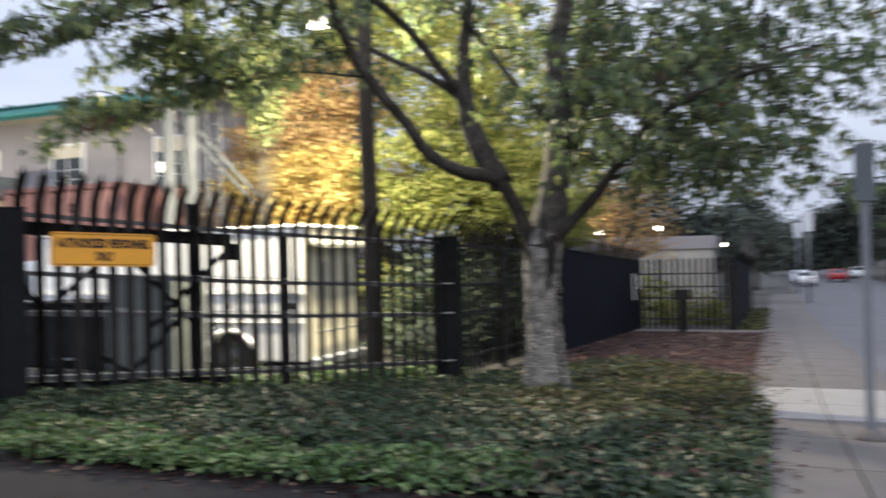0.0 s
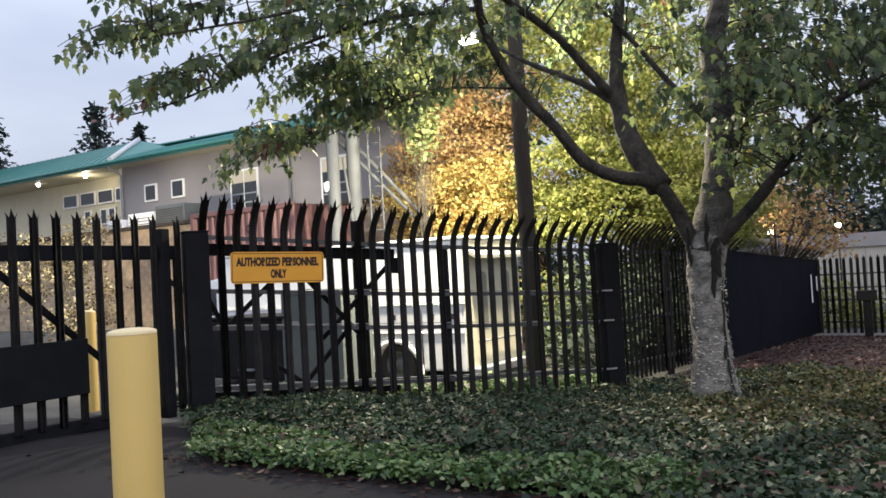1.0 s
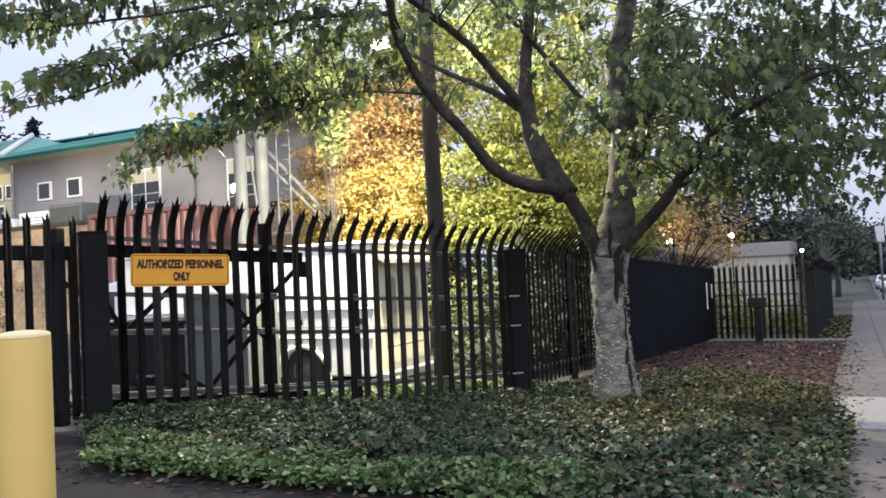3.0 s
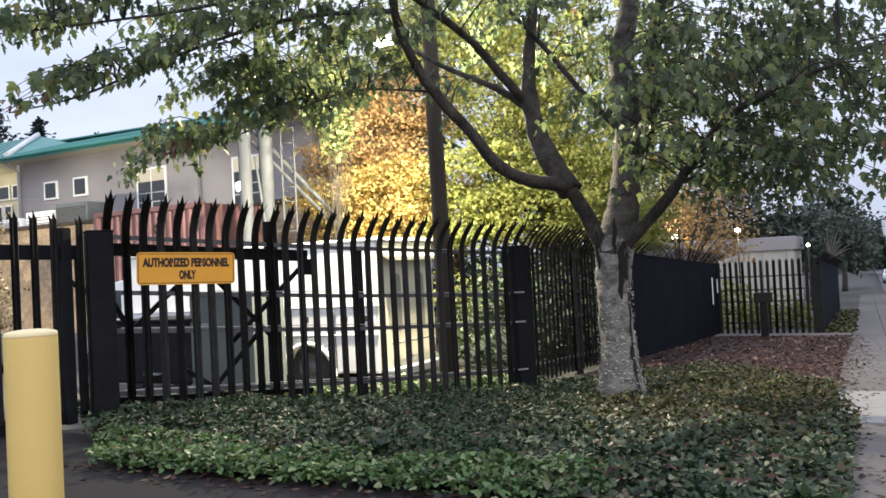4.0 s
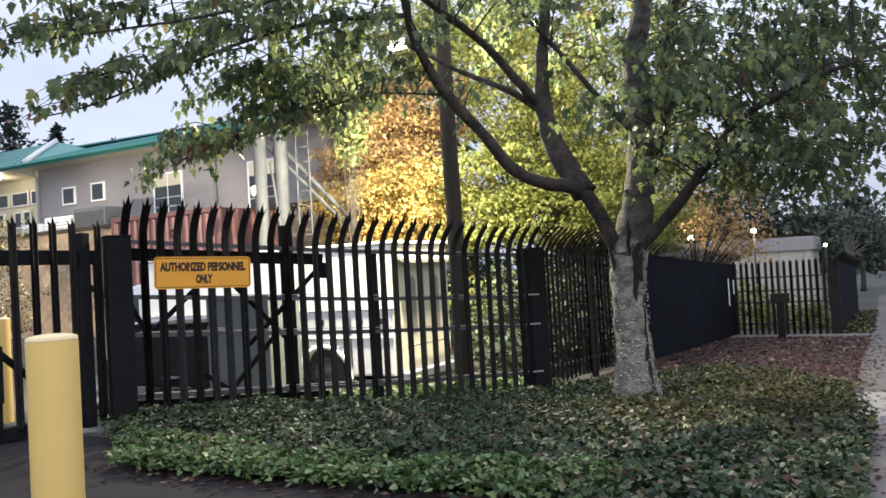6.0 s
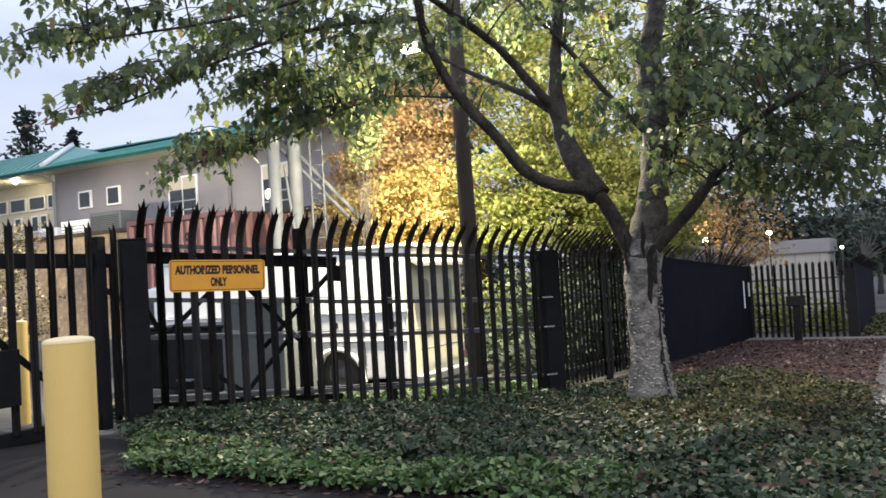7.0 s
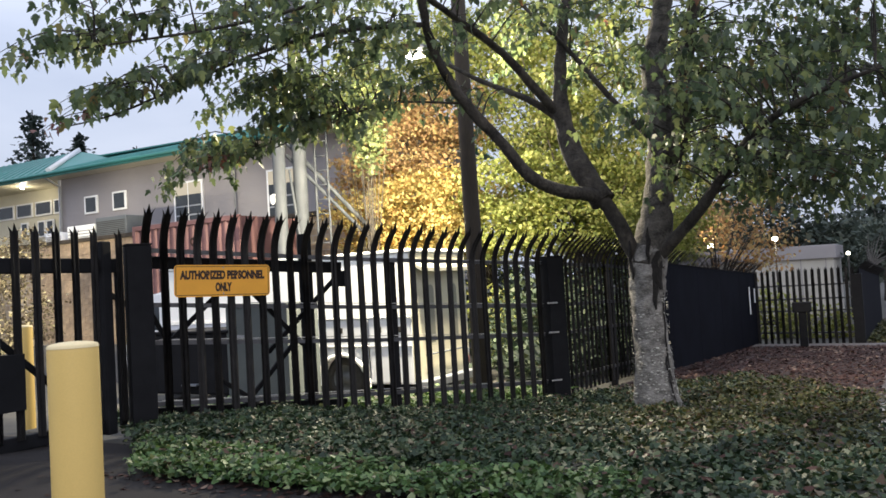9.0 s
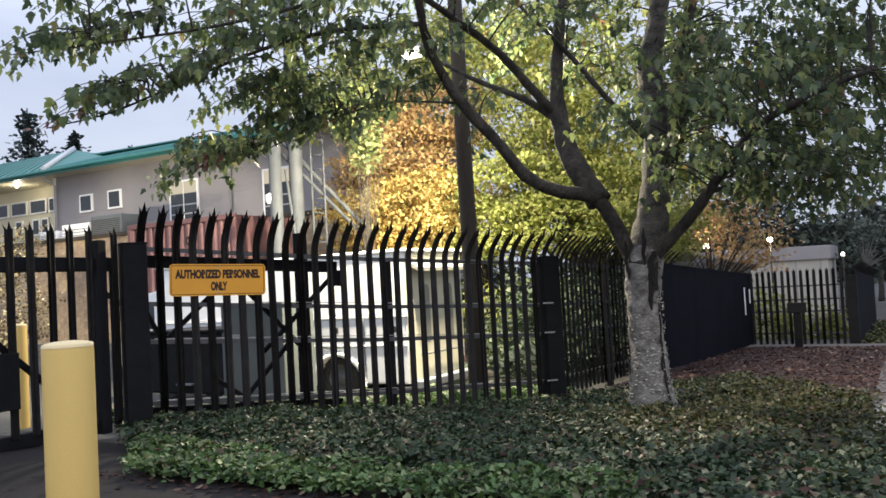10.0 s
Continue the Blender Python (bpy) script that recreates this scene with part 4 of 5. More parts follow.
v0 = [bm.verts.new((-2.08, -0.002, 0.3)), bm.verts.new((-2.08, -0.002, 0.98)), bm.verts.new((-0.92, -0.002, 0.98)), bm.verts.new((-0.92, -0.002, 0.3))]
arc = [bm.verts.new((-1.5 + 0.55 * math.cos(math.pi * k / n), -0.002, 0.3 + 0.55 * math.sin(math.pi * k / n))) for k in range(n + 1)]
bm.faces.new([v0[3], *arc, v0[0], v0[1], v0[2]])
part("wheel_panel", bm, GREYW, truck).location.z = -0.1
for y in (0.16, 1.84):
    wheel(truck, "wheel", pose(-1.5, y, 0.33, 0, 0, 0 if y < 1 else 180), 0.42, 0.26)
    wheel(truck, "wheel", pose(-6.65, y, 0.3, 0, 0, 0 if y < 1 else 180), 0.37, 0.26)
part("chassis", box((-7.2, 0.5, 0.3), (-0.05, 1.5, 0.5)), BLACK, truck)
part("bumper", box((-0.02, 0.05, 0.16), (0.22, 1.95, 0.3), 0.02), GALV, truck, "galvanised step bumper")
BEIGE = material("frosted_panel", (0.24, 0.235, 0.2), 0.3, spread=0.05, scale=3, bump=0.02)
# rear wall with visor, two tall arched windows, door seams
part("rear_wall", box((-0.02, 0.02, 0.3), (0.02, 1.98, 2.48), 0.008), CREAM, truck, "cream painted rear wall")
vis = bmesh.new()
vv = [vis.verts.new(c) for c in ((0.0, 0.1, 2.36), (0.0, 1.95, 2.36), (0.2, 1.95, 2.22), (0.2, 0.1, 2.22), (0.0, 0.1, 2.28), (0.0, 1.95, 2.28), (0.2, 1.95, 2.16), (0.2, 0.1, 2.16))]
for f in ((0, 1, 2, 3), (4, 5, 6, 7), (0, 1, 5, 4), (2, 3, 7, 6), (1, 2, 6, 5), (0, 3, 7, 4)):
    vis.faces.new([vv[i] for i in f])
part("visor", vis, BEIGE, truck, "grey sloping visor")
for y in (0.52, 1.36):
    bm = bmesh.new()
    pts = [(y, 0.95), (y + 0.22, 0.95), (y + 0.22, 1.83)] + [(y + 0.11 + 0.11 * math.cos(a), 1.83 + 0.1 * math.sin(a)) for a in steps(0.3, math.pi - 0.3, 6)] + [(y, 1.83)]
    f = [bm.verts.new((0.028, a, b)) for a, b in pts]
    g2 = [bm.verts.new((0.02, a, b)) for a, b in pts]
    bm.faces.new(f)
    for k in range(len(pts)):
        bm.faces.new((f[k], f[(k + 1) % len(pts)], g2[(k + 1) % len(pts)], g2[k]))
    part("rear_window", bm, BEIGE, truck, "tall arched frosted window")
for y in (0.1, 1.02, 1.9):
    part("door_seam", box((0.02, y, 0.4), (0.026, y + 0.012, 2.15)), DARKGREY, truck)
part("rail", tube([(0.07, 0.3, 0.72), (0.07, 1.8, 0.72)], 0.015, 8), DARKGREY, truck)
for y in (0.08, 1.88):
    for z in (0.6, 1.2, 1.9):
        part("hinge", box((0.02, y, z), (0.04, y + 0.06, z + 0.1), 0.005), GREY, truck)
    part("tail_light", box((0.02, y, 0.42), (0.04, y + 0.07, 0.55), 0.008), RED, truck)
# cab
bm = bmesh.new()
pr = [(-6.06, 0.45), (-7.28, 0.45), (-7.35, 0.95), (-7.2, 1.15), (-6.98, 1.25), (-6.7, 2.0), (-6.06, 2.1)]
fa, fb = [bm.verts.new((x, 0.08, z)) for x, z in pr], [bm.verts.new((x, 1.92, z)) for x, z in pr]
bm.faces.new(fa)
bm.faces.new(fb[::-1])
for k in range(len(pr)):
    bm.faces.new((fa[k], fa[(k + 1) % len(pr)], fb[(k + 1) % len(pr)], fb[k]))
bmesh.ops.bevel(bm, geom=bm.edges[:], offset=0.05, segments=2, affect="EDGES")
cab = part("cab", bm, WHITE, truck)
part("side_window", box((-6.68, 0.07, 1.3), (-6.2, 0.09, 1.85), 0.005), GLASS, cab)
part("mirror", box((-6.88, -0.16, 1.32), (-6.76, 0.1, 1.56), 0.02), BLACK, cab, "black door mirror")
part("front_bumper", box((-7.45, 0.06, 0.28), (-7.2, 1.94, 0.48), 0.03), BLACK, cab, "black front bumper")
for y in (0.3, 1.7):
    part("headlight", box((-7.39, y - 0.16, 0.68), (-7.28, y + 0.16, 0.84), 0.02), GLASS, cab)

# ---- dark bins and cabinet by the fence ----
SLATE = material("slate_grey_paint", (0.07, 0.08, 0.078), 0.6, spread=0.15, scale=3, fine=60, bump=0.05)
cab2 = thing("steel_cabinet", pose(-9.35, 10.2, land(-9.3, 10.2)), "dull grey ribbed steel cabinet behind the fence", "cabinet")
part("body", box((-0.62, 0, 0.05), (0.7, 0.8, 1.58), 0.015), SLATE, cab2)
for x in (-0.2, 0.25):
    part("rib", box((x - 0.02, -0.02, 0.1), (x + 0.02, 0, 1.5), 0.005), SLATE, cab2)
part("lid", box((-0.65, -0.03, 1.58), (0.73, 0.83, 1.62), 0.012), SLATE, cab2)
bin_ = thing("trailer_bin", pose(-10.75, 10.2, land(-10.7, 10.2)), "black wheeled yard trailer with open top", "trailer")
part("tub", box((-1.0, 0, 0.12), (0.8, 1.1, 1.16), 0.04), BLACK_SHADED, bin_)
part("rim", box((-1.03, -0.03, 1.16), (0.83, 1.13, 1.21), 0.015), BLACK_SHADED, bin_)
part("axle", box((-0.9, 0.4, 0.25), (0.85, 0.5, 0.33)), BLACK_SHADED, bin_)
part("step_plate", box((-0.2, -0.12, 0.28), (0.15, 0.0, 0.31), 0.005), GALV, bin_)
for x in (-0.55, 0.5):
    wheel(bin_, "wheel", pose(x, 0.12, 0.27), 0.27, 0.16)


def car(x, y, z, turn, paint, label):
    """A small saloon along its x axis, nose to +x."""
    t = thing("car", pose(x, y, z, 0, 0, turn), label, "car", "parked cars")
    side = [(-2.1, 0.35), (-2.15, 0.75), (-1.9, 0.98), (-1.35, 1.0), (-0.85, 1.38), (0.35, 1.42), (1.05, 1.0), (1.95, 0.86), (2.15, 0.6), (2.1, 0.33)]
    bm = bmesh.new()
    rows = []
    for yy in (-0.86, -0.8, 0.8, 0.86):
        k = 1.0 if abs(yy) < 0.82 else 0.965
        rows.append([bm.verts.new((a * k, yy * (0.84 if b > 1.1 else 1), 0.33 + (b - 0.33) * (1 if abs(yy) < 0.82 else 0.98))) for a, b in side])
    for p, q in zip(rows, rows[1:]):
        for k in range(len(side)):
            bm.faces.new((p[k], p[(k + 1) % len(side)], q[(k + 1) % len(side)], q[k])).smooth = True
    bm.faces.new(rows[0])
    bm.faces.new(rows[-1][::-1])
    body = part("body", bm, paint, t)
    for s in (-1, 1):
        bm = bmesh.new()
        bm.faces.new([bm.verts.new((a, s * (0.875 - 0.12 * ease((b - 1.0) / 0.4)), b)) for a, b in ((-1.2, 1.02), (-0.8, 1.33), (0.32, 1.36), (0.85, 1.02))])
        part("side_window", bm, GLASS, body)
        for a in (-1.35, 1.35):
            wheel(t, "wheel", pose(a, s * 0.78, 0.31, 0, 0, 0 if s < 0 else 180), 0.31, 0.2)
        part("headlight", box((2.02, s * 0.6 - 0.15, 0.62), (2.12, s * 0.6 + 0.15, 0.74), 0.02), WHITE, body)
        part("tail_light", box((-2.14, s * 0.62 - 0.14, 0.72), (-2.05, s * 0.62 + 0.14, 0.86), 0.02), RED, body)
    for a0, a1, z0, z1 in ((-1.33, -0.9, 1.03, 1.36), (1.02, 0.42, 1.03, 1.38)):
        bm = bmesh.new()
        off = 0.015 if a0 > 0 else -0.015
        bm.faces.new([bm.verts.new(c) for c in ((a0 + off, -0.68, z0), (a0 + off, 0.68, z0), (a1 + off, 0.6, z1), (a1 + off, -0.6, z1))])
        part("screen", bm, GLASS, body)
    return t



# ---- gate flood lamp post, unseen: set out of view to carry the assumed lamp ----
lp = thing("unseen_lamp_post", pose(-20.1, 9.0, land(-20.1, 9.0)), "unseen grey steel lamp post assumed behind the gate", "lamp post")
part("shaft", tube([(0, 0, -0.1), (0, 0, 2.55)], 0.06, 12), GALV, lp)
part("lamp_head", box((-0.2, -0.15, 2.56), (0.3, 0.35, 2.64), 0.02), GALV, lp)

# ---- container ----
cz = land(-15, 14.6)
cont = thing("shipping_container", pose(-15, 14.6, cz), "faded red corrugated steel shipping container", "container")
ch = 3.24 - cz
bm = bmesh.new()
xs = []
x = -2.32
while x < 1.2:
    xs += [(x, 0.03), (x + 0.07, 0.03), (x + 0.11, 0.065), (x + 0.18, 0.065)]
    x += 0.22
lo, hi = [bm.verts.new((a, b, 0.12)) for a, b in xs], [bm.verts.new((a, b, ch - 0.1)) for a, b in xs]
for k in range(len(xs) - 1):
    bm.faces.new((lo[k], lo[k + 1], hi[k + 1], hi[k]))
part("side_wall", bm, RED, cont)
part("shell", box((-2.35, 0.08, 0.1), (1.25, 2.4, ch - 0.02)), RED, cont)
for z in (0, ch - 0.12):
    part("rail", box((-2.4, 0, z), (1.3, 0.08, z + 0.12), 0.01), RED, cont)
for x in (-2.4, 1.18):
    part("corner_post", box((x, 0.0, 0.12), (x + 0.12, 0.1, ch - 0.12), 0.01), RED, cont)
lettering("OR", 0.26, 0.32, -0.2, 0.02, ch - 0.55, INK, cont)

# ---- low brick building with roof units ----
bb = thing("brick_building", pose(-26, 17.5, 0), "low tan brick building with dark coping", "building")
BRICKWALL = bpy.data.materials.new("brickwork")
BRICKWALL.use_nodes = True
bt, bs = BRICKWALL.node_tree, BRICKWALL.node_tree.nodes["Principled BSDF"]
bx, bc, bmap = bt.nodes.new("ShaderNodeTexBrick"), bt.nodes.new("ShaderNodeTexCoord"), bt.nodes.new("ShaderNodeMapping")
bmap.inputs["Rotation"].default_value = (radians(90), 0, 0)
bt.links.new(bc.outputs["Object"], bmap.inputs["Vector"])
bt.links.new(bmap.outputs["Vector"], bx.inputs["Vector"])
for key, v in (("Color1", (0.38, 0.3, 0.2, 1)), ("Color2", (0.24, 0.175, 0.12, 1)), ("Mortar", (0.34, 0.31, 0.27, 1))):
    bx.inputs[key].default_value = v
for key, v in (("Scale", 1.0), ("Mortar Size", 0.012), ("Brick Width", 0.4), ("Row Height", 0.2), ("Bias", -0.1)):
    bx.inputs[key].default_value = v
bn, bmx = bt.nodes.new("ShaderNodeTexNoise"), bt.nodes.new("ShaderNodeMix")
bn.inputs["Scale"].default_value, bn.inputs["Detail"].default_value = 3, 6
bmx.data_type, bmx.blend_type = "RGBA", "OVERLAY"
bmx.inputs["Factor"].default_value = 0.6
bt.links.new(bc.outputs["Object"], bn.inputs["Vector"])
bt.links.new(bx.outputs["Color"], bmx.inputs[6])
bt.links.new(bn.outputs["Fac"], bmx.inputs[7])
bt.links.new(bmx.outputs[2], bs.inputs["Base Color"])
bb2 = bt.nodes.new("ShaderNodeBump")
bb2.inputs["Strength"].default_value, bb2.inputs["Distance"].default_value = 0.6, 0.02
bb2.invert = True
bt.links.new(bx.outputs["Fac"], bb2.inputs["Height"])
bt.links.new(bb2.outputs["Normal"], bs.inputs["Normal"])
bs.inputs["Roughness"].default_value = 0.9
brick_wall = part("wall", box((-16, 0, -0.8), (13.4, 3.2, 3.32)), BRICKWALL, bb)
part("coping", box((-16.1, -0.08, 3.32), (13.5, 3.28, 3.45), 0.015), POLEWOOD, bb, "dark brown coping")


def roof_unit(x, w, h, mat, label, grille):
    t = thing("roof_unit", pose(x, 18.4, 3.45), label, "air conditioner", "roof units")
    part("casing", box((0, 0, 0.05), (w, 0.9, h), 0.02), mat, t)
    part("base", box((0.05, 0.05, 0), (w - 0.05, 0.85, 0.05)), GALV, t)
    for k in range(grille):
        z = 0.14 + (h - 0.24) * k / grille
        part("louvre", box((0.06, -0.015, z), (w - 0.06, 0.0, z + 0.02)), BLACK, t)


roof_unit(-23.7, 1.5, 0.72, DARKGREY, "dark grey louvred roof air conditioner", 8)
roof_unit(-25.2, 1.4, 0.55, WHITE, "white metal roof air conditioner", 3)
roof_unit(-26.4, 0.9, 0.4, GREYW, "pale grey roof ventilation unit", 3)

# ---- grey building with teal roof ----
house = thing("building", pose(-25, 21.6, 0), "grey lap-sided building with teal standing-seam metal roof", "building")


def lap_wall(x0, x1, z0, z1, y=0.0, step=0.2):
    bm = bmesh.new()
    z = z0
    prev = None
    while z < z1:
        for yy, zz in ((y - 0.008, z), (y, min(z1, z + step))):
            row = [bm.verts.new((x0, yy, zz)), bm.verts.new((x1, yy, zz))]
            if prev:
                bm.faces.new((prev[0], prev[1], row[1], row[0]))
            prev = row
        z += step
    return bm


part("siding", lap_wall(-4.85, 9.5, -0.5, 6.42, -0.005), SIDING, house)
part("core", box((-4.9, 0.02, -0.5), (9.45, 9, 6.42)), SIDING, house)
part("porch_wall", box((-20, 1.3, -0.5), (-4.9, 9, 6.42)), CREAM, house, "cream painted porch wall, lamp-lit")
part("corner_board", box((-5.0, -0.04, -0.5), (-4.84, 0.1, 6.42), 0.01), GREYW, house)
part("soffit", box((-20, -0.75, 6.42), (10, 9, 6.47)), CREAM, house)
part("fascia", box((-20, -0.86, 6.42), (10.05, -0.78, 6.62), 0.01), TEAL, house)
part("gutter", tube([(-20, -0.9, 6.55), (10.05, -0.9, 6.55)], 0.07, 10), TEAL, house, "teal half-round gutter")


def slope(name, pts, mat, label="", seams=0, thick=0.06):
    """A thin roof plane through four points: eave left, eave right, ridge right, ridge left."""
    bm = bmesh.new()
    p = [Vector(q) for q in pts]
    n = (p[1] - p[0]).cross(p[3] - p[0]).normalized() * thick
    a, b = [bm.verts.new(q) for q in p], [bm.verts.new(q - n) for q in p]
    bm.faces.new(a)
    bm.faces.new(b[::-1])
    for k in range(4):
        bm.faces.new((a[k], a[(k + 1) % 4], b[(k + 1) % 4], b[k]))
    ob = part(name, bm, mat, house, label)
    for k in range(seams):
        u = (k + 0.5) / seams
        s, e = p[0].lerp(p[1], u) + n * 0.3, p[3].lerp(p[2], u) + n * 0.3
        part("seam", tube([s, e], 0.022, 4), mat, ob)
    return ob


slope("roof", ((-7.5, -0.88, 6.6), (10.1, -0.88, 6.6), (10.1, 2.6, 7.66), (-4.7, 2.6, 7.62)), TEAL, seams=40)
slope("roof", ((-20, -0.9, 6.61), (-4.4, -0.9, 6.61), (-6.8, 2.4, 8.1), (-20, 2.4, 8.1)), TEAL, seams=30)
slope("roof", ((-4.4, -0.9, 6.6), (-4.0, 2.6, 7.45), (-4.4, 4, 7.5), (-6.8, 2.4, 8.1)), TEAL)
slope("roof", ((10.1, 9.8, 6.5), (-20, 9.8, 6.5), (-20, 2.6, 8.0), (10.1, 2.6, 7.66)), TEAL)
part("hip_flashing", tube([(-4.5, -0.8, 6.7), (-6.8, 2.35, 8.16)], 0.13, 4), GREYW, house, "pale metal hip flashing")
for x in (-0.7,):
    part("roof_vent", tube([(x + 2, 1.4, 7.2), (x + 2, 1.4, 7.5)], 0.09, 8), TEAL, house)
part("downpipe", tube([(-4.75, -0.8, 6.45), (-4.75, -0.12, 6.1), (-4.75, -0.12, 0)], 0.05, 8), GREY, house)
part("downpipe", tube([(4.7, -0.8, 6.45), (4.7, -0.1, 6.2), (4.7, -0.1, 0)], 0.04, 8), GREY, house)


def window(x0, x1, z0, z1, lit, y=-0.04, bars=1):
    w = part("window", box((x0 - 0.07, y - 0.03, z0 - 0.07), (x1 + 0.07, y + 0.03, z1 + 0.07), 0.008), WHITE, house, "white framed window")
    panes = 1 + bars
    for k in range(panes):
        a, b = x0 + (x1 - x0) * k / panes + 0.025, x0 + (x1 - x0) * (k + 1) / panes - 0.025
        part("pane", box((a, y - 0.04, z0), (b, y - 0.031, z1 - 0.32 * (z1 - z0) * lit)), GLASS, w)
        if lit:
            # pale bars stand in for reflections across the dark panes
            for q in (0.2, 0.42):
                zz = z0 + (z1 - z0) * q
                part("pane_reflection", box((a, y - 0.046, zz), (b, y - 0.04, zz + 0.05)), GREY, w, "pale bar painted as a reflection in the pane")
            part("pane", box((a, y - 0.04, z1 - 0.29 * (z1 - z0)), (b, y - 0.031, z1)), LIT, w, "lamp-lit upper pane")
    return w


window(-3.3, -2.66, 4.93, 5.5, 0, bars=0)
window(-1.64, -1.0, 4.93, 5.52, 0, bars=0)
window(1.72, 3.06, 4.0, 5.5, 0.9)
window(6.2, 7.45, 3.9, 5.45, 0.9)
for a, b in ((-8.1, -7.1), (-6.85, -6.0), (-5.75, -5.0), (-9.4, -8.4), (-10.7, -9.7)):
    window(a * 1.03, b * 1.03, 5.35, 5.85, 0, y=1.26, bars=0)
for a in (-8.2, -7.6, -9.4):
    window(a, a + 0.4, 4.4, 5.0, 0, y=1.26, bars=0)
door = part("door", box((-6.6, 1.22, 3.0), (-5.7, 1.3, 5.15), 0.01), CREAM, house, "cream painted door")
part("pane", box((-6.4, 1.2, 4.3), (-5.9, 1.22, 4.95)), LIT, door)
for x in (-7.4, -11.0):
    part("soffit_lamp", tube([(x, 0.0, 6.42), (x, 0.0, 6.3)], [0.1, 0.06], 12), BULB, house, "glowing soffit lamp")

# galvanised steel coloured dark, in place of shade from the pole lamp
MAST_SHADED = material("shaded_mast_steel", (0.046, 0.051, 0.058), 0.75, spread=0.15, scale=4, fine=50, bump=0.05)
# ---- steel mast with braces and ladder ----
mast = thing("steel_mast", pose(-9.9, 12.15 + 2.2, land(-9.9, 14.3)), "galvanised steel mast with raking braces and ladder", "mast")
MI = mast.matrix_world.inverted()


def mast_part(name, a, b, r, sides=10, label=""):
    part(name, tube([a, b], r, sides), MAST_SHADED, mast, label).matrix_basis = MI


mast_part("leg", (-11.85, 13.95, -0.5), (-11.8, 13.9, 4.6), 0.14, 12)
mast_part("leg", (-11.47, 14.2, -0.5), (-11.47, 14.2, 8.2), 0.15, 14)
mast_part("leg", (-11.2, 14.4, -0.5), (-11.2, 14.4, 7.6), 0.03, 6)
mast_part("leg", (-10.9, 14.45, -0.5), (-10.9, 14.45, 7.6), 0.025, 6)
mast_part("brace", (-11.85, 14.1, 4.75), (-10.1, 15.0, 2.5), 0.05, 8)
mast_part("brace", (-11.75, 14.1, 4.35), (-10.2, 14.95, 2.4), 0.04, 8)
mast_part("brace", (-11.6, 14.0, 4.0), (-11.3, 14.1, 1.2), 0.03, 8)
for k in range(22):
    z = -0.2 + 0.32 * k
    mast_part("rung", (-11.2, 14.4, z), (-10.9, 14.45, z), 0.012, 6)
camr = thing("security_camera", pose(-11.9, 13.75, 3.35), "white dome security camera on the mast", "camera")
part("arm", tube([(0.2, 0.2, 0.12), (0, 0, 0.1)], 0.025, 8), WHITE, camr)
part("dome", tube([(0, 0, 0.1), (0, 0, 0.0), (0, 0, -0.07), (0, 0, -0.11)], [0.06, 0.07, 0.055, 0.02], 14), GREY, camr)

# ---- lit trees and shrubs behind the fence ----


def leafy(name, x, y, height, lobes, mat, size, label, category="tree", per=16, spread=0.22, trunk=0.14, seed=1, shape=OVAL, flat=0.75):
    t = thing(name, pose(x, y, land(x, y)), label, category)
    inv = t.matrix_world.inverted()
    sp, mids = clumps(lobes, seed, spread, per, flat)
    base = Vector((x, y, land(x, y) - 0.1))
    fork = base + Vector((0.05, 0, height * 0.4))
    part("trunk", tube(smooth_line([base, base.lerp(fork, 0.5) + Vector((0.04, 0.03, 0)), fork], 3), [trunk * (1.3 - 0.1 * k) for k in range(7)], 10), BARK_DARK, t).matrix_basis = inv
    bm = bmesh.new()
    for m in mids[::max(1, len(mids) // 14)]:
        m = Vector(m)
        bm_tube(bm, smooth_line([fork, fork.lerp(m, 0.5) + Vector((0, 0, 0.2)), m], 3), [trunk * 0.32 * (1 - k / 7.5) for k in range(7)], 5, False)
    tagged(part("branch_spray", bm, BARK_DARK, t), kind="stuff").matrix_basis = inv
    me = new("crown", leaves("crown", sp, size, mat, shape, droop=0.5, seed=seed))
    me.parent, me.matrix_basis = t, inv
    tagged(me, kind="stuff")
    return t


leafy("autumn_tree", -10.20, 17.60, 4.0, [((-10.7, 16.7, 3.2), (1.7, 1.5, 0.7), 120), ((-9.9, 17.6, 3.5), (1.7, 1.4, 0.8), 110), ((-10.9, 16.6, 2.3), (1.2, 1.0, 0.6), 60), ((-9.92, 16.76, 2.5), (1.4, 1.0, 0.6), 65)], LEAF_GOLD, 0.105, "lamp-lit golden autumn tree behind the fence", seed=31, spread=0.2, per=50, flat=0.45)
leafy("autumn_tree", -9.50, 19.50, 5.0, [((-10.5, 17.2, 4.75), (1.5, 1.1, 0.8), 90), ((-11.2, 16.7, 4.3), (1.1, 1.0, 0.6), 55), ((-9.7, 17.6, 5.4), (1.3, 1.1, 0.9), 70), ((-11.0, 18.2, 5.8), (1.2, 1.2, 0.7), 45)], LEAF_RUST, 0.105, "russet autumn tree beyond the golden one", seed=32, spread=0.2, per=44, flat=0.45)
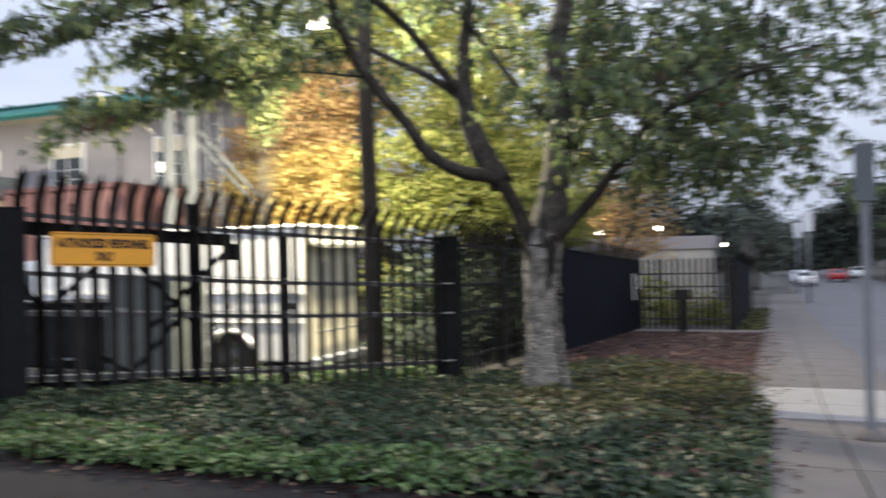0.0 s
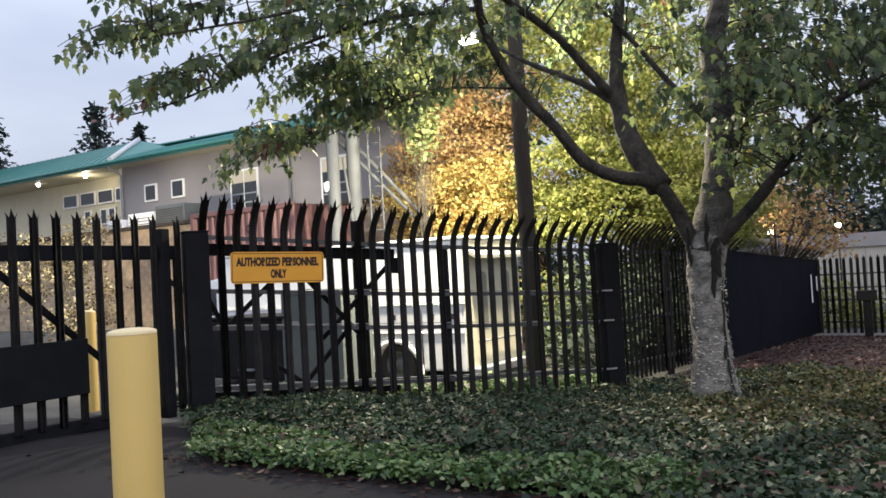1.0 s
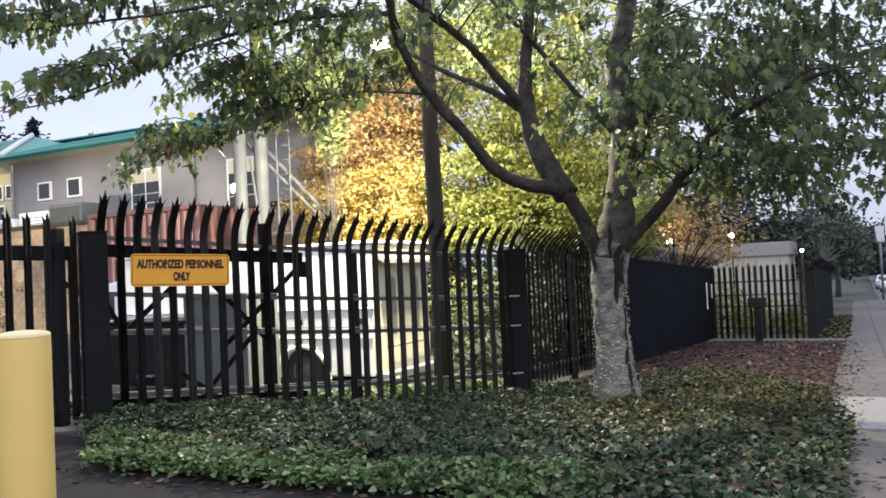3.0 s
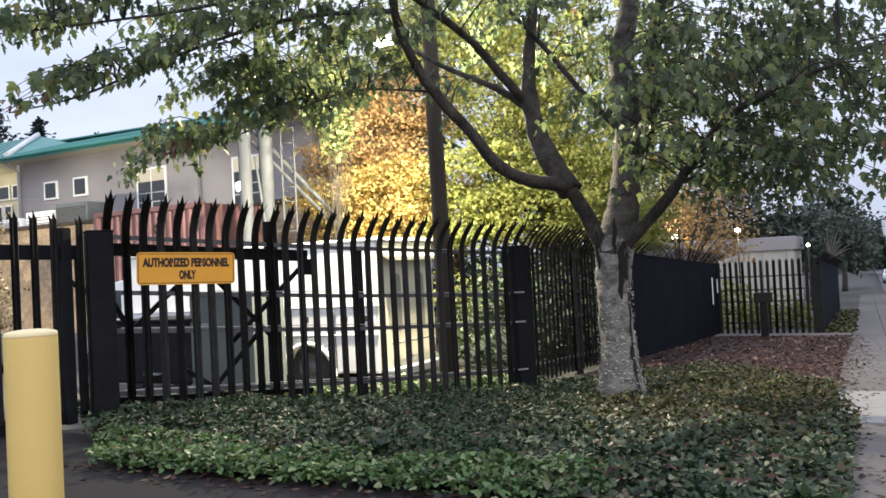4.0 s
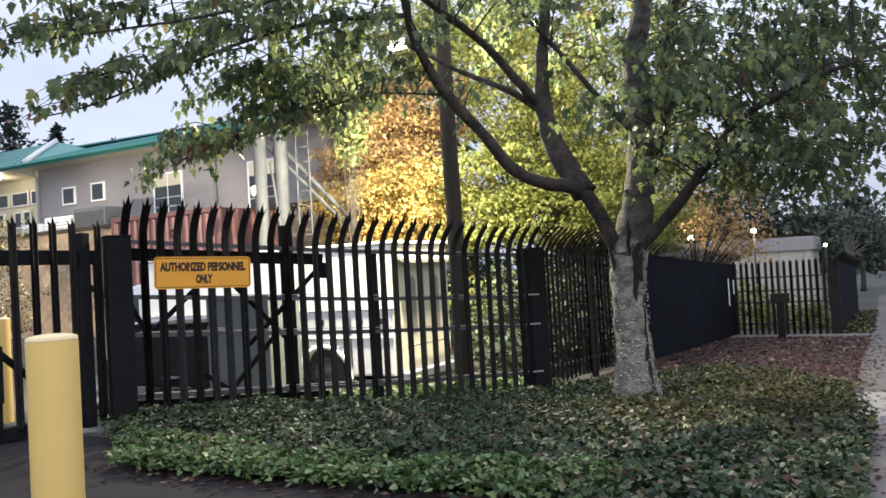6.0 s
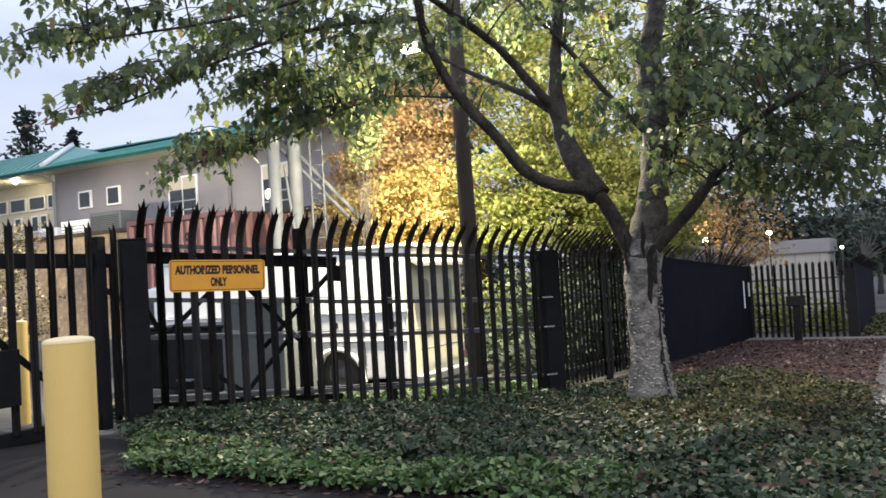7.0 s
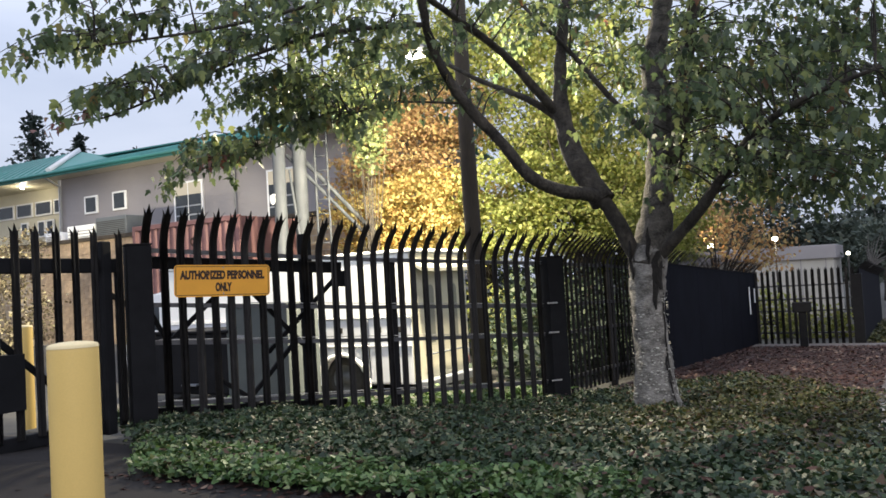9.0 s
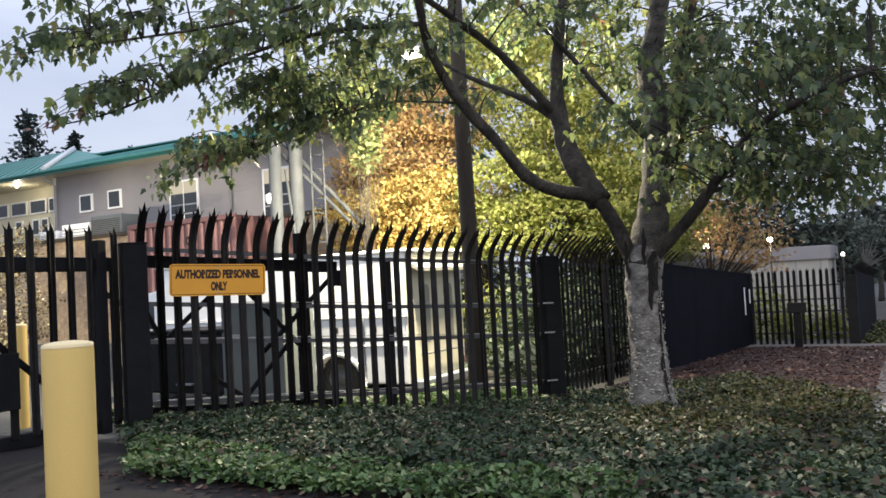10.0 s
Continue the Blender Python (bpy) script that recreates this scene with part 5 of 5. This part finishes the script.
leafy("lime_tree", -6.60, 18.60, 5.0, [((-7.78, 17.33, 3.44), (1.5, 1.3, 1.2), 100), ((-6.80, 17.91, 2.72), (1.5, 1.3, 0.9), 95), ((-7.71, 18.44, 5.31), (1.8, 1.4, 1.6), 115), ((-6.15, 19.30, 5.21), (1.9, 1.4, 1.8), 130), ((-7.88, 16.76, 2.13), (1.0, 0.8, 0.5), 45), ((-6.27, 19.31, 3.43), (1.4, 1.2, 1.2), 85), ((-8.66, 18.41, 7.01), (1.8, 1.3, 1.0), 75), ((-6.91, 19.36, 7.32), (2.2, 1.5, 1.3), 100), ((-11.6, 19.28, 7.4), (2.4, 1.5, 1.2), 80), ((-10.11, 19.32, 7.3), (1.8, 1.5, 1.4), 75)], LEAF_LIME, 0.108, "lamp-lit yellow-green leafy tree behind the fence", seed=33, spread=0.21, per=52, flat=0.45)
leafy("shrub", -5.90, 15.60, 1.4, [((-6.95, 15.07, 0.22), (0.9, 0.7, 0.75), 60), ((-6.31, 15.40, 0.98), (0.9, 0.8, 0.6), 50), ((-5.80, 16.86, 0.06), (1.3, 0.9, 0.8), 70)], DARK_LEAF, 0.12, "dark green shrub just behind the fence", category='shrub', seed=34, trunk=0.05)
leafy("shrub", -7.90, 18.50, 1.6, [((-8.44, 17.10, 0.47), (0.8, 0.6, 0.8), 40)], LEAF_LIME, 0.13, "low yellow-green shrub in the yard", category="shrub", seed=35, trunk=0.05)
# added tree: its yellow-green stands in for maple leaves lit by the lamp
leafy("lime_tree", -10.2, 14.9, 3.4, [((-9.95, 14.20, 5.5), (0.95, 0.8, 0.65), 58), ((-9.6, 14.0, 4.8), (0.45, 0.5, 0.5), 24), ((-9.5, 14.1, 4.25), (0.3, 0.4, 0.45), 12)], LEAF_LAMPLIT, 0.12, "added slender tree behind the truck, coloured like lamp-lit maple leaves", seed=44, spread=0.17, per=26, trunk=0.045)
leafy("rust_tree", -6.00, 30.50, 4.0, [((-5.21, 31.38, 2.54), (1.8, 1.2, 1.2), 48), ((-6.06, 29.76, 2.77), (1.2, 1.0, 1.0), 32), ((-5.48, 32.32, 3.87), (2.2, 1.4, 1.2), 45), ((-4.72, 31.69, 1.69), (1.0, 0.8, 0.7), 22)], LEAF_RUST, 0.16, "thin russet tree beyond the dark fence", seed=36, spread=0.35)
leafy("shrub", -4.60, 30.80, 1.4, [((-4.39, 30.6, -0.3), (1.1, 0.8, 1.0), 70), ((-3.1, 31.0, -0.8), (1.2, 0.8, 0.8), 60), ((-2.2, 31.4, -0.95), (0.8, 0.8, 0.6), 35)], LEAF_LIME, 0.14, "green hedge shrub behind the far fence", category='shrub', seed=37, trunk=0.05)
leafy("far_tree", -8.50, 62.00, 8.0, [((-9.96, 65.27, 4.62), (4.5, 3, 2.6), 130), ((-5.99, 67.55, 2.66), (4, 3, 2.0), 120), ((-12.60, 61.57, 3.46), (3.5, 3, 2.4), 100), ((-3.33, 66.78, 1.63), (3, 3, 1.8), 80)], HAZE_LEAF, 0.5, "dark green tree beyond the flat-roofed building", seed=38, spread=0.6, trunk=0.25)
leafy("far_tree", -1.7, 47.0, 6.5, [((-0.73, 53.32, 2.26), (1.5, 2.0, 1.3), 70), ((-1.75, 52.78, 1.68), (1.3, 1.6, 1.0), 40)], HAZE_LEAF, 0.28, "street tree beside the far fence", seed=39, spread=0.35, trunk=0.12)
leafy("far_tree", -1.6, 75, 7, [((-2.34, 80.82, 4.32), (2.2, 3, 2.6), 110), ((-1.09, 81.47, 1.16), (1.6, 2, 1.5), 50)], HAZE_LEAF, 0.5, "dark street tree far down the pavement", seed=40, spread=0.6, trunk=0.2)
leafy("far_tree", 12.0, 105, 9, [((7.17, 117.78, 2.83), (3.5, 4, 4), 160), ((10.71, 113.81, 4.63), (4, 4, 5), 170), ((3.53, 130.42, 1.61), (3.5, 4, 2.8), 120)], HAZE_LEAF, 0.7, "dark roadside trees at the end of the street", seed=41, spread=0.8, trunk=0.3)
leafy("far_tree", 18.0, 80, 9, [((14.15, 93.47, 4.80), (5, 5, 6), 200)], HAZE_LEAF, 0.7, "dark broad tree across the street", seed=42, spread=0.8, trunk=0.3)
leafy("far_tree", 0.0, 150, 9, [((0.73, 164.13, 1.87), (9, 4, 4), 200), ((10.20, 168.26, 2.44), (9, 4, 5), 200), ((-8.64, 159.99, 3.36), (9, 4, 5), 200)], HAZE_LEAF, 0.9, "distant dark trees closing the street", seed=43, spread=1.0, trunk=0.3)


leafy("hedge", -6.2, 19.0, 1.5, [((-5.6, 13.6, -0.1), (0.6, 1.6, 0.6), 60), ((-5.5, 16.5, -0.2), (0.5, 2.0, 0.7), 70), ((-6.0, 14.2, 0.25), (0.7, 1.0, 0.8), 45), ((-6.2, 16.5, 0.3), (0.8, 1.3, 1.0), 60), ((-6.3, 19, 0.4), (0.9, 1.4, 1.3), 70), ((-6.3, 22, 0.4), (0.9, 1.6, 1.5), 70), ((-6.2, 25, 0.3), (0.9, 1.5, 1.5), 60)], DARK_LEAF, 0.13, "dark hedge along the inner side of the fence", category="hedge", seed=51, trunk=0.05)
leafy("lime_tree", -7.2, 23.5, 5.0, [((-7.0, 23.0, 2.6), (1.8, 1.6, 1.6), 165), ((-6.8, 26.0, 3.4), (1.8, 1.6, 2.0), 165), ((-8.5, 22.0, 4.6), (2.0, 1.6, 1.8), 135)], LEAF_LIME, 0.13, "yellow-green tree standing deeper in the yard", seed=52, spread=0.21, per=64)
leafy("hedge", -12.0, 25.0, 1.6, [((-10.5, 24.3, 0.7), (2.0, 1.0, 1.6), 90), ((-13.2, 25.5, 0.9), (2.4, 1.0, 1.8), 100), ((-8.4, 24.6, 0.6), (1.3, 1.0, 1.5), 60)], DARK_LEAF, 0.16, "dark hedge closing the back of the yard", category="hedge", seed=55, trunk=0.05, spread=0.3, per=24)
# leaf mat added to darken the bright yard ground behind the gate post
darkening_weeds = []
while len(darkening_weeds) < 2200:
    u, d = rng.uniform(-0.1, 2.4), abs(rng.normal(0, 0.9))
    p = Vector(PL) + FD * u - FN * (0.12 + d)
    darkening_weeds.append((p.x, p.y, land(p.x, p.y) + 0.02 + 0.16 * rng.uniform() ** 1.5))
tagged(new("weeds", leaves("weeds", darkening_weeds, 0.085, IVY, IVYLEAF, droop=0.2, seed=54)), "dark ivy and weed mat added to darken the ground behind the gate post", "weeds", kind="stuff")
weeds = []
while len(weeds) < 5200:
    u, d = rng.uniform(0.9, 7.5), abs(rng.normal(0, 0.75))
    p = Vector(PL) + FD * u - FN * (0.12 + d)
    if p.y < 11.75:
        weeds.append((p.x, p.y, land(p.x, p.y) + 0.02 + 0.2 * rng.uniform() ** 1.5))
tagged(new("weeds", leaves("weeds", weeds, 0.075, IVY_FRESH, IVYLEAF, droop=0.2, seed=53)), "lamp-lit ivy and weeds behind the fence", "weeds", kind="stuff")

leafy("shrub", -20.86, 13.32, 1.8, [((-20.86, 13.32, 2.27), (1.0, 0.6, 0.8), 90), ((-19.76, 13.43, 1.03), (0.55, 0.5, 0.7), 40), ((-20.63, 12.95, 0.49), (0.9, 0.5, 0.5), 40), ((-20.50, 13.84, 3.01), (0.4, 0.4, 0.35), 16), ((-22.05, 12.64, 2.05), (1.0, 0.6, 1.2), 80)], BRIAR, 0.1, "straggling brown-green climber against the brick wall", category="shrub", seed=61, spread=0.2, per=18, trunk=0.05)

# ---- conifers beyond the roof ----


def conifer(x, y, z, height, width, seed):
    t = thing("conifer", pose(x, y, z), "dark conifer standing beyond the roof", "tree", "far conifers")
    part("trunk", tube([(0, 0, 0), (0, 0, height)], [0.3, 0.04], 8), BARK_DARK, t)
    rg = np.random.default_rng(seed)
    sp = []
    for k in range(30):
        u = k / 30
        r = width * (1 - u) ** 0.8 * rg.uniform(0.75, 1.15) + 0.12
        for q in range(8):
            a = rg.uniform(0, 2 * np.pi)
            for d in np.linspace(0.1, 1, 8):
                sp.append((r * d * math.cos(a), r * d * math.sin(a), height * (0.2 + 0.8 * u) - 0.35 * r * d + rg.normal(0, 0.08)))
    me = new("crown", leaves("crown", sp, 0.42, NEEDLE, OVAL, droop=0.3, seed=seed))
    me.parent = t
    tagged(me, kind="stuff")
    return t


conifer(-55.5, 38.0, 0, 15.8, 4.9, 21)
conifer(-52.1, 39.4, 0, 13.8, 4.2, 22)
conifer(-61.5, 33.5, 0, 15.5, 3.8, 23)
conifer(-48.6, 41.5, 0, 12.6, 2.0, 24)

# ---- along the street ----
ped = thing("keypad_pedestal", pose(-2.64, 24.9, land(-2.64, 24.9) - 0.03), "black steel keypad pedestal on the soil edge", "pedestal")
part("post", box((-0.1, -0.08, -0.1), (0.1, 0.08, 1.08), 0.01), BLACK_SHADED, ped)
part("box", box((-0.24, -0.14, 1.02), (0.24, 0.12, 1.3), 0.015), BLACK_SHADED, ped)
post = thing("street_sign", pose(0.59, 7.53, fall(7.53)), "grey steel sign post with narrow sign plate", "street sign")
part("post", box((-0.03, -0.03, 0), (0.03, 0.03, 2.42), 0.005), GALV, post)
part("base", tube([(0, 0, 0.0), (0, 0, 0.05), (0, 0, 0.1)], [0.13, 0.12, 0.06], 12), CONCRETE, post, "pale concrete collar")
part("plate", box((-0.075, -0.045, 1.94), (0.075, -0.035, 2.4), 0.004), DARKGREY, post, "dull sign plate")
car(6.2, 100, fall(100) - 0.12, 90, material("car_red", (0.45, 0.03, 0.03), 0.3, spread=0.05, bump=0), "red car with lit headlamps far down the street")
car(2.6, 88, fall(88) - 0.12, 90, WHITE, "white car parked at the far kerb")
car(2.4, 96, fall(96) - 0.12, 90, GREYW, "silver car parked at the far kerb")
car(9.3, 112, fall(112) - 0.12, 90, WHITE, "white car parked across the street")
fb = thing("far_building", pose(-6.5, 49.5, fall(49.5)), "long beige flat-roofed building behind fence", "building")
part("wall", box((-6, 0, 0), (3.0, 6, 3.2)), PLASTER, fb)
part("parapet", box((-6.1, -0.15, 3.2), (3.15, 6.1, 3.95), 0.03), SIDING, fb)
for x in steps(-5, 2.6, 6):
    part("panel_seam", box((x, -0.02, 0.1), (x + 0.05, 0.0, 3.2)), SIDING, fb)
for x, y, h, s in ((-2.5, 45, 3.2, 0.08), (-5.3, 41, 3.9, 0.12), (-6.3, 31.5, 3.3, 0.1)):
    lpo = thing("yard_lamp", pose(x, y, land(x, y)), "glowing globe lamp on dark post beyond fence", "lamp", "far lamps")
    part("post", tube([(0, 0, 0), (0, 0, h)], 0.04, 8), BLACK, lpo)
    part("globe", tube([(0, 0, h), (0, 0, h + s * 0.4), (0, 0, h + s * 1.5), (0, 0, h + s * 2)], [s * 0.5, s, s, s * 0.4], 12), BULB, lpo, "glowing glass globe")
for x, y in ((1.75, 70), (2.0, 55)):
    sp = thing("utility_pole", pose(x - 0.2, y, fall(y)), "thin grey pole beside the far street", "pole", "far poles")
    part("shaft", tube([(0, 0, -0.2), (0, 0, 5.5)], 0.09, 8), GALV, sp)
    part("plate", box((-0.3, -0.12, 4.2), (0.3, -0.1, 5.4), 0.01), GREYW, sp)

# ---- single blocks of the lit stretch of the brick wall ----
block = mesh_of("brick", box((0.006, -0.012, 0.006), (0.394, 0.004, 0.194), 0.004), BRICK)
half = mesh_of("brick", box((0.006, -0.012, 0.006), (0.194, 0.004, 0.194), 0.004), BRICK)
for row in range(16):
    x0 = 0.4 if row % 2 else 0.2
    for k in range(17):
        shared("brick", block, brick_wall, pose(x0 + 0.4 * k, random.uniform(-0.004, 0.0), 0.1 + 0.2 * row))
    shared("brick", half, brick_wall, pose(0.2 if row % 2 else 7.0, 0.0, 0.1 + 0.2 * row))
